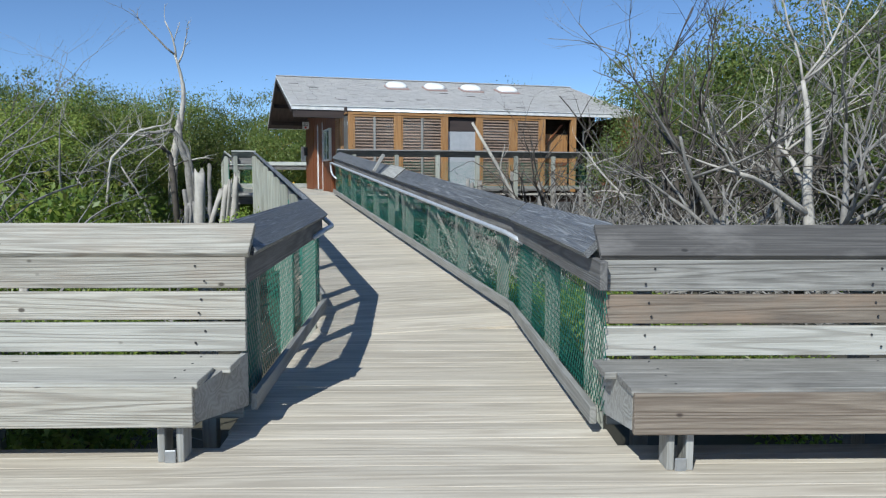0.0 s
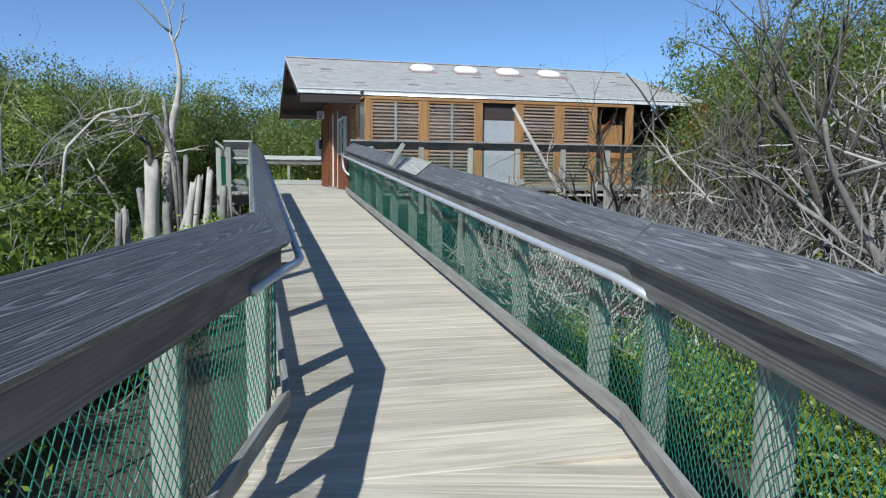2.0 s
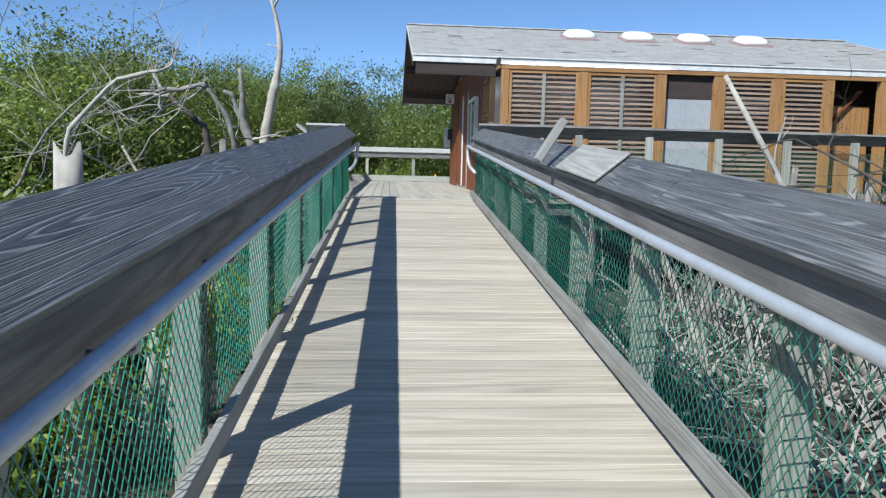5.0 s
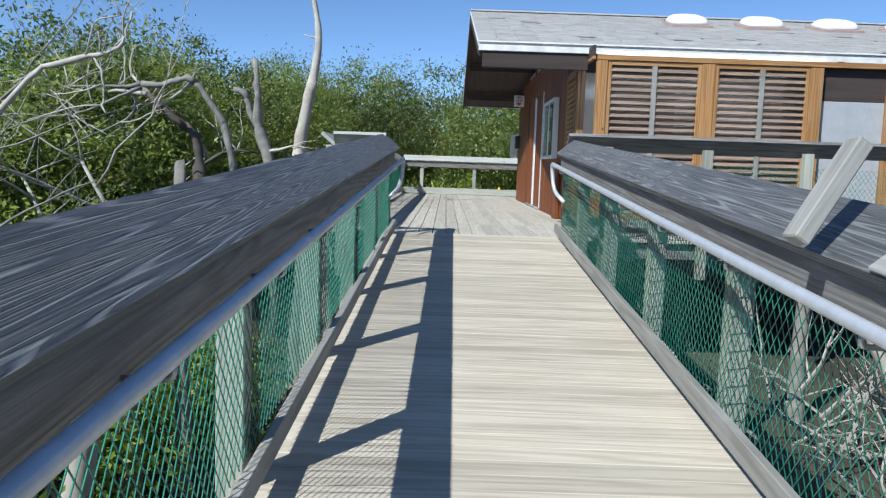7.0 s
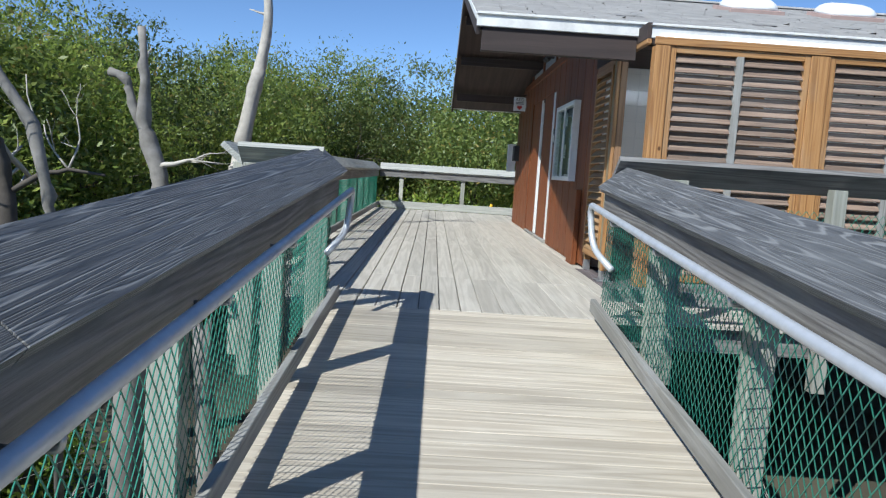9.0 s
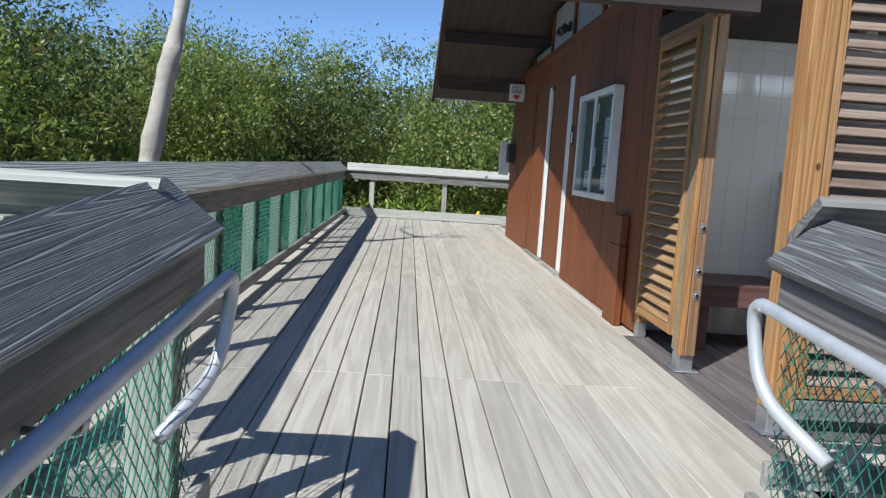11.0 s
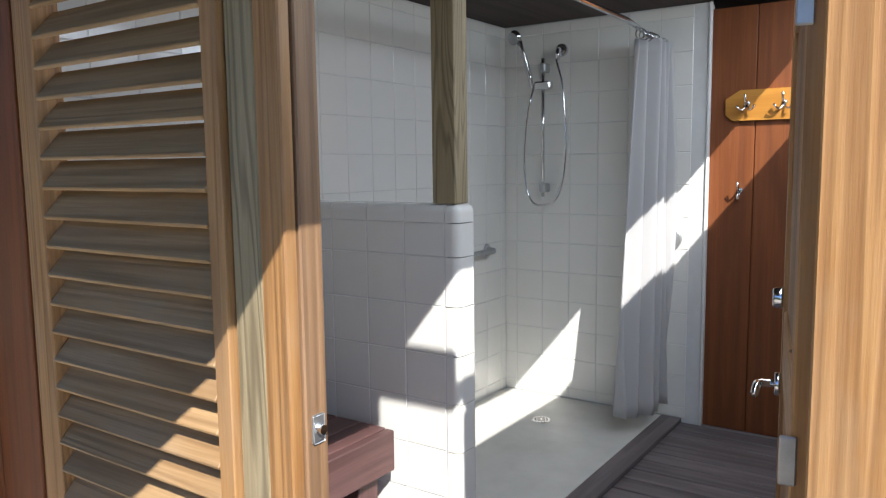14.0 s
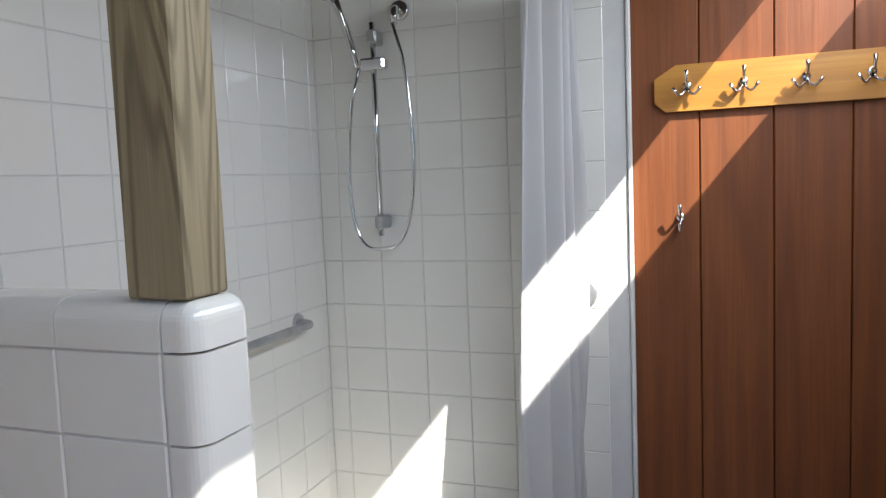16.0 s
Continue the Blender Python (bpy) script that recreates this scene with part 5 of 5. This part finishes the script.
# east of the ramp, behind the dead brush
for x, y, s in [(16, 24.5, 1.5), (19, 22, 1.75), (17.5, 19.5, 1.35), (21, 18.5, 1.75), (18, 15.5, 1.25), (23, 15, 1.85), (20, 12.5, 1.4), (22, 9.5, 1.6), (17, 11.5, 0.9), (18, 7.5, 1.1), (24, 22, 2.0), (21, 27, 1.9), (26, 11, 2.0), (15.5, 8.5, 0.8), (13.8, 17.5, 1.05), (13.4, 13.2, 0.95), (14.8, 10.2, 0.95), (12.6, 20.3, 1.0), (16.5, 14, 1.1)]:
    tree(x, y, s)
# low shrubs along the boardwalk
for i in range(30):
    bush(-0.5 - rt.uniform(0, 1.6), 5.5 + 0.55 * i + rt.uniform(-0.3, 0.3), rt.uniform(0.5, 0.75))
for i in range(13):
    bush(3.8 + rt.uniform(0, 1.3), 4.9 + 0.5 * i + rt.uniform(-0.3, 0.3), rt.uniform(0.42, 0.6))
for i in range(40):
    bush(-2.6 - rt.uniform(0, 5.5), 9 + 0.55 * i, rt.uniform(1.0, 1.5))
for i in range(12):
    bush(10 + rt.uniform(0, 6), 5 + 1.1 * i, rt.uniform(0.6, 1.0))
for i in range(9):
    bush(0.2 + 0.75 * i, 37.9 + rt.uniform(-0.3, 0.3), rt.uniform(1.2, 1.6))


# ---- dead trees, stumps and brush ----
def snag(x, y, height, radius, seed, label, depth=0, lean=(0, 0, 1), bend=0.05, mat=PALEWOOD, split=(2, 3), shrink=0.5):
    """A dead tree: a crooked trunk and its limbs, each limb a part."""
    rng = random.Random(seed)
    m = Matrix.Translation((x, y, GROUND))
    t = thing("dead_tree", label, "dead tree", m, "dead mangroves")
    d, p = Vector(lean).normalized(), Vector((0, 0, -0.2))
    pts, n = [p.copy()], 9
    for i in range(n):
        d = (d + Vector((rng.uniform(-1, 1), rng.uniform(-1, 1), rng.uniform(-0.4, 0.8))) * bend).normalized()
        p = p + d * height * 0.75 / n
        pts.append(p.copy())
    rad = [radius * (1.15 - 0.85 * i / n) for i in range(n + 1)]
    bm = bmesh.new()
    tube_into(bm, pts, rad, 8)
    part("trunk", bm, mat, t, "", True, m)
    for k in range(rng.randint(*split) + 3):
        j = rng.randint(3, n) if k else n
        side = Vector((rng.uniform(-1, 1), rng.uniform(-1, 1), rng.uniform(-0.2, 0.9)))
        bm = bmesh.new()
        branch_into(bm, rng, pts[j], (d * 0.5 + side).normalized(), height * rng.uniform(0.25, 0.45), rad[j] * 0.7, depth - 1, bend * 1.5, split, 0.0, 6, shrink)
        part("branch", bm, mat, t, "", True, m)
    return t


def stump(x, y, height, radius, seed, lean=(0, 0, 1), mat=PALEWOOD):
    rng = random.Random(seed)
    bm = bmesh.new()
    n, sides = 9, 10
    d = Vector(lean).normalized()
    p = Vector((0, 0, -0.2))
    rings = []
    for i in range(n):
        u = i / (n - 1)
        r = radius * (1.25 - 0.4 * u + 0.25 * math.exp(-u * 7))
        ring = []
        for k in range(sides):
            a = 2 * math.pi * k / sides
            wob = 1 + 0.22 * noise.noise(Vector((math.cos(a) * 1.5, math.sin(a) * 1.5, u * 3 + seed)))
            jag = Vector((0, 0, rng.uniform(-0.05, 0.06) * height * 0.5)) if i == n - 1 else Vector()
            ring.append(bm.verts.new(p + Vector((math.cos(a), math.sin(a), 0)) * r * wob + jag))
        rings.append(ring)
        p = p + (d + Vector((rng.uniform(-1, 1), rng.uniform(-1, 1), 0)) * 0.06) * height / (n - 1)
    for a, b in zip(rings, rings[1:]):
        for k in range(sides):
            bm.faces.new((a[k], a[(k + 1) % sides], b[(k + 1) % sides], b[k]))
    top = bm.verts.new(sum((v.co for v in rings[-1]), Vector()) / sides - Vector((0, 0, 0.08)))
    for k in range(sides):
        bm.faces.new((rings[-1][k], rings[-1][(k + 1) % sides], top))
    ob = part("stump", bm, mat, None, "", True, Matrix.Translation((x, y, GROUND)))
    return tagged(ob, "splintered bleached mangrove stump standing in the mud", "stump", "dead stumps")


# west side
PALE = "tall forked white dead tree among the mangroves"
limb = thing("dead_tree", PALE, "dead tree", Matrix.Translation((-1.7, 28.5, GROUND)), "dead mangroves")
bm = bmesh.new()
rq = random.Random(3)
TY = 28.5
trunk_line = rounded([(-1.74, TY, GROUND - 0.2), (-1.7, TY, 1.6), (-1.62, TY, 2.3), (-1.42, TY, 3.35), (-1.32, TY, 3.8), (-1.22, TY, 4.5), (-1.33, TY, 5.2), (-1.5, TY, 5.8)], 0.35, 3)
tube_into(bm, trunk_line, [(0.17 - 0.13 * k / (len(trunk_line) - 1)) * rq.uniform(0.9, 1.12) for k in range(len(trunk_line))], 9)
part("trunk", bm, PALEWOOD, limb, "", True)
for k, (p, d_, ln) in enumerate((((-1.5, TY, 5.8), (-0.8, 0, 0.5), 1.7), ((-1.46, TY, 5.7), (-0.1, 0, 1), 1.3), ((-1.4, TY, 5.5), (0.4, 0.1, 0.9), 1.0), ((-1.22, TY, 4.5), (-0.5, 0, 0.1), 0.35))):
    bm = bmesh.new()
    branch_into(bm, rq, Vector(p), Vector(d_).normalized(), ln, 0.04, 2 if k < 3 else 0, 0.16, (2, 3), 0.0, 6, 0.5)
    part("branch", bm, PALEWOOD if k != 0 else DEADWOOD, limb, "", True)
stump(-0.5, 13.6, 2.55, 0.10, 1)
stump(-0.35, 14.4, 2.35, 0.055, 2, (0.12, 0, 1))
stump(-0.2, 14.7, 2.4, 0.05, 3, (0.1, 0, 1))
stump(-0.55, 14.8, 2.2, 0.05, 4, (-0.1, 0, 1), DEADWOOD)
stump(-0.08, 15.1, 2.5, 0.06, 5, (0.08, 0, 1))
stump(-0.72, 12.0, 2.0, 0.04, 61, (0.03, 0, 1), DEADWOOD)
stump(-0.55, 12.15, 2.05, 0.045, 62, (-0.04, 0, 1), DEADWOOD)
stump(-0.33, 17.5, 2.7, 0.05, 63, (0, 0, 1), DEADWOOD)
stump(-1.35, 10.6, 1.45, 0.05, 6, (0.03, 0, 1), DEADWOOD)
stump(-1.25, 10.8, 1.5, 0.055, 7, (-0.06, 0, 1), DEADWOOD)
stump(-2.2, 8.5, 1.35, 0.05, 8, (0.06, 0, 1))
stump(-2.5, 10.5, 1.5, 0.045, 9, (-0.05, 0, 1), DEADWOOD)
stump(-3.1, 9.5, 1.4, 0.05, 10, (0.2, 0, 1))
stump(-0.75, 16.2, 2.3, 0.06, 16, (0.3, 0.0, 1))
stump(-0.6, 17.2, 1.9, 0.08, 17, (-0.05, 0, 1), DEADWOOD)
stump(0.15, 19.3, 2.15, 0.08, 13, (0.05, 0, 1), DEADWOOD)
stump(0.4, 20.3, 2.0, 0.07, 14, (-0.06, 0, 1), DEADWOOD)
stump(-3.6, 24.0, 3.3, 0.09, 15, (0.02, 0, 1), DEADWOOD)
for k, (x, y, h, r, lean, _, mat) in enumerate((
        (-1.75, 10.0, 3.6, 0.075, (-0.8, 0.1, 1.0), 2, DEADWOOD),
        (-3.2, 16.0, 3.4, 0.09, (-0.75, 0.0, 0.75), 3, PALEWOOD),
        (-2.6, 18.5, 3.2, 0.1, (-0.6, 0.1, 0.8), 3, DEADWOOD),
        (-1.5, 20.6, 3.9, 0.1, (-0.45, 0.1, 0.8), 3, PALEWOOD),
        (-2.4, 21.2, 3.8, 0.1, (-0.7, 0.2, 0.7), 3, PALEWOOD),
        (-3.4, 19.2, 4.6, 0.09, (-0.3, 0.0, 0.9), 3, DEADWOOD),
        (-4.6, 9.0, 4.8, 0.09, (0.25, 0.1, 1.0), 3, DEADWOOD),
        (-5.6, 12.0, 5.2, 0.11, (-0.1, 0.1, 1.0), 3, PALEWOOD))):
    snag(x, y, h, r * 0.6, 100 + k, "bleached bare dead mangrove with crooked branches", 4, lean, 0.16, mat, (2, 3), 0.6)


def crooked(label, base, limbs, mat, seed):
    """A broken dead mangrove: each limb is (polyline, first radius, last radius, twigs)."""
    rng = random.Random(seed)
    t = thing("dead_tree", label, "dead tree", Matrix.Translation(base), "dead mangroves")
    for k, (line, r0, r1, twigs) in enumerate(limbs):
        bm = bmesh.new()
        pts = rounded([Vector(p) for p in line], 0.12, 3)
        n = len(pts)
        pts = [Vector(p) + Vector((rng.uniform(-1, 1), rng.uniform(-1, 1), rng.uniform(-1, 1))) * 0.012 for p in pts]
        tube_into(bm, pts, [(r0 + (r1 - r0) * i / (n - 1)) * rng.uniform(0.5, 0.85) for i in range(n)], 8)
        part("trunk" if k == 0 else "limb", bm, mat, t, "", True)
        for _ in range(twigs):
            bm = bmesh.new()
            j = rng.randrange(n // 3, n)
            way = Vector((rng.uniform(-1, 0.6), rng.uniform(-0.5, 0.5), rng.uniform(-0.5, 0.9))).normalized()
            branch_into(bm, rng, pts[j], way, rng.uniform(0.35, 0.7), max(r1 * 0.5, 0.009), 2, 0.28, (1, 3), 0.0, 5, 0.6)
            part("branch", bm, PALEWOOD, t, "", True)
    return t


crooked("arching grey dead mangrove with bleached twigs", (-0.7, 20.5, GROUND), [
    ([(-0.70, 20.5, GROUND - 0.1), (-0.8, 20.5, 1.75), (-0.92, 20.5, 2.27), (-1.17, 20.45, 2.62), (-1.27, 20.45, 2.74), (-1.51, 20.4, 2.64), (-1.8, 20.4, 2.63)], 0.065, 0.045, 2),
    ([(-1.8, 20.4, 2.63), (-2.02, 20.4, 2.6), (-2.53, 20.3, 2.56)], 0.04, 0.012, 5),
    ([(-1.8, 20.4, 2.6), (-1.95, 20.3, 2.5), (-2.34, 20.2, 2.29), (-2.77, 20.2, 2.22)], 0.028, 0.01, 5),
    ([(-1.86, 20.4, 2.5), (-1.91, 20.4, 2.26), (-2.32, 20.3, 2.05), (-2.66, 20.3, 1.84)], 0.022, 0.009, 4)], DEADWOOD, 5)
crooked("leaning dark dead mangrove with a broken top", (-1.2, 20.9, GROUND), [
    ([(-1.15, 20.9, GROUND - 0.1), (-1.32, 20.9, 1.86), (-1.36, 20.85, 2.15), (-1.57, 20.8, 2.27), (-1.85, 20.7, 2.55)], 0.1, 0.06, 3),
    ([(-1.3, 20.9, 1.75), (-1.0, 20.9, 1.95), (-0.63, 20.9, 1.92)], 0.03, 0.015, 3)], BARK, 6)
crooked("forked splintered grey mangrove stump", (-0.85, 23, GROUND), [
    ([(-0.8, 23, GROUND - 0.1), (-0.98, 23, 1.86), (-1.15, 23, 2.3), (-1.17, 23, 2.9), (-1.21, 23, 3.3)], 0.15, 0.06, 2),
    ([(-1.1, 23, 2.2), (-1.3, 23, 2.6), (-1.33, 23, 2.82), (-1.5, 23, 2.86)], 0.085, 0.065, 0)], DEADWOOD, 7)
crooked("thin bleached dead branch reaching over the mud", (-2.8, 18.5, GROUND), [
    ([(-2.8, 18.5, GROUND - 0.1), (-2.5, 18.5, 1.9), (-1.9, 18.5, 2.55), (-1.43, 18.5, 2.67), (-1.19, 18.5, 2.75), (-1.14, 18.5, 2.91), (-1.09, 18.5, 3.05)], 0.05, 0.014, 3),
    ([(-1.43, 18.5, 2.67), (-1.34, 18.5, 2.52), (-1.36, 18.5, 2.27), (-1.32, 18.45, 2.18)], 0.016, 0.01, 3),
    ([(-1.5, 18.5, 2.66), (-1.43, 18.5, 2.98), (-1.2, 18.5, 3.02)], 0.014, 0.008, 1)], PALEWOOD, 8)
# east side: a thicket of dead mangrove
for k, (x, y, h, r, lean, _, mat) in enumerate((
        (7.5, 13.0, 4.2, 0.075, (-0.45, 0.0, 0.85), 4, BARK),
        (9.4, 12.5, 5.2, 0.11, (-0.15, 0.0, 1.0), 3, BARK),
        (9.2, 10.0, 5.6, 0.12, (0.05, 0.0, 1.0), 3, PALEWOOD),
        (10.8, 11.5, 5.4, 0.1, (-0.35, 0.0, 0.9), 3, DEADWOOD),
        (12.0, 13.5, 5.8, 0.12, (0.1, 0.0, 1.0), 3, DEADWOOD),
        (11.5, 16.5, 5.2, 0.11, (-0.3, 0.0, 1.0), 3, BARK),
        (13.5, 11.0, 5.8, 0.12, (-0.3, 0.1, 1.0), 3, BARK),
        (8.8, 11.0, 4.8, 0.08, (-0.3, 0.0, 0.9), 4, DEADWOOD),
        (14.0, 15.0, 5.6, 0.12, (0.2, 0.0, 1.0), 3, DEADWOOD),
        (7.8, 8.3, 4.4, 0.08, (0.35, 0.2, 0.9), 3, DEADWOOD),
        (15.0, 18.0, 6.0, 0.12, (-0.2, 0.0, 1.0), 3, PALEWOOD),
        (10.2, 8.2, 5.0, 0.09, (0.15, 0.1, 1.0), 3, PALEWOOD))):
    snag(x, y, h, r, 200 + k, "tangled bare dead mangrove beside the boardwalk", 4, lean, 0.16, mat, (2, 4), 0.6)
stump(6.9, 11.2, 1.75, 0.1, 31, (-0.45, 0.1, 1))
stump(6.6, 14.6, 1.6, 0.12, 32, (-0.7, 0.2, 0.8))
stump(5.7, 17.6, 2.2, 0.06, 33, (-0.45, 0.2, 1))
for k, (x, y, h, r) in enumerate(((4.6, 19.3, 2.35, 0.06), (5.4, 19.8, 2.3, 0.07), (6.3, 19.5, 2.4, 0.06), (7.0, 19.9, 2.35, 0.08), (7.7, 19.6, 2.6, 0.06), (8.4, 19.2, 2.3, 0.07), (9.2, 19.9, 2.4, 0.07), (9.8, 19.4, 2.2, 0.07), (5.0, 16.4, 1.9, 0.05), (6.1, 18.0, 2.3, 0.06))):
    stump(x, y, h, r, 40 + k, (0.03 * (k % 3 - 1), 0, 1), DEADWOOD)

pole = thing("leaning_pole", "thin bleached pole leaning before the louvred wall", "pole", Matrix.Translation((8.0, 19.4, GROUND)))
bm = bmesh.new()
tube_into(bm, [(8.4, 19.4, GROUND - 0.1), (7.7, 19.45, 1.0), (7.2, 19.5, 1.9), (6.5, 19.5, 3.0)], [0.06, 0.055, 0.05, 0.035], 8)
part("shaft", bm, PALEWOOD, pole, "", True)
bm = bmesh.new()
branch_into(bm, random.Random(8), Vector((7.35, 19.48, 1.65)), Vector((0.1, 0, 1)), 0.8, 0.02, 1, 0.2)
part("twig", bm, PALEWOOD, pole, "", True)
sprig = thing("sprig_shrub", "small leafy shrub beside the sloping ramp railing", "shrub", Matrix.Translation((0.3, 13.8, GROUND)))
m = Matrix.Translation((0.3, 13.8, GROUND)) @ Matrix.Scale(0.55, 4)
put("stems", STEMS[1], m @ Matrix.Diagonal((1, 1, 2.2, 1)), sprig)
put("crown", BUSHES[2][0], m @ Matrix.Translation((0, 0, 1.6)), sprig)


def brush(name, seed, x0, x1, y0, y1, count, length, z1, mat, label):
    """A tangle of thin dead twigs."""
    rng = random.Random(seed)
    bm = bmesh.new()
    for _ in range(count):
        p = Vector((rng.uniform(x0, x1), rng.uniform(y0, y1), GROUND + rng.uniform(0, z1)))
        d_ = Vector((rng.uniform(-1, 1), rng.uniform(-1, 1), rng.uniform(0.0, 1.1))).normalized()
        branch_into(bm, rng, p, d_, length * rng.uniform(0.5, 1.3), rng.uniform(0.01, 0.028), 1, 0.2, (2, 3), 0.0, 4, 0.6)
    ob = part(name, bm, mat, None, "", False)
    return tagged(ob, label, "brush", kind="stuff")


brush("dead_brush", 1, 4.0, 8.0, 9.5, 19.0, 420, 0.9, 0.7, TWIG, "tangle of grey dead mangrove twigs beside the ramp")
brush("dead_brush", 2, 7.0, 14.0, 7.0, 19.0, 520, 1.3, 1.2, DEADWOOD, "tangle of grey dead mangrove twigs")
brush("dead_brush", 3, 8.0, 15.0, 9.0, 20.0, 520, 1.5, 2.8, BARK, "thicket of dark bare mangrove twigs")
brush("dead_brush", 4, -4.5, -0.4, 6.0, 20.0, 160, 0.9, 0.6, DEADWOOD, "scattered grey dead twigs among the shrubs")
brush("dead_brush", 5, -7.5, -3.0, 10.0, 20.0, 60, 1.4, 1.6, DEADWOOD, "scattered bleached dead branches")
brush("dead_brush", 6, 8.5, 15.0, 8.0, 18.0, 90, 1.5, 3.6, PALEWOOD, "bleached dead branches high in the thicket")
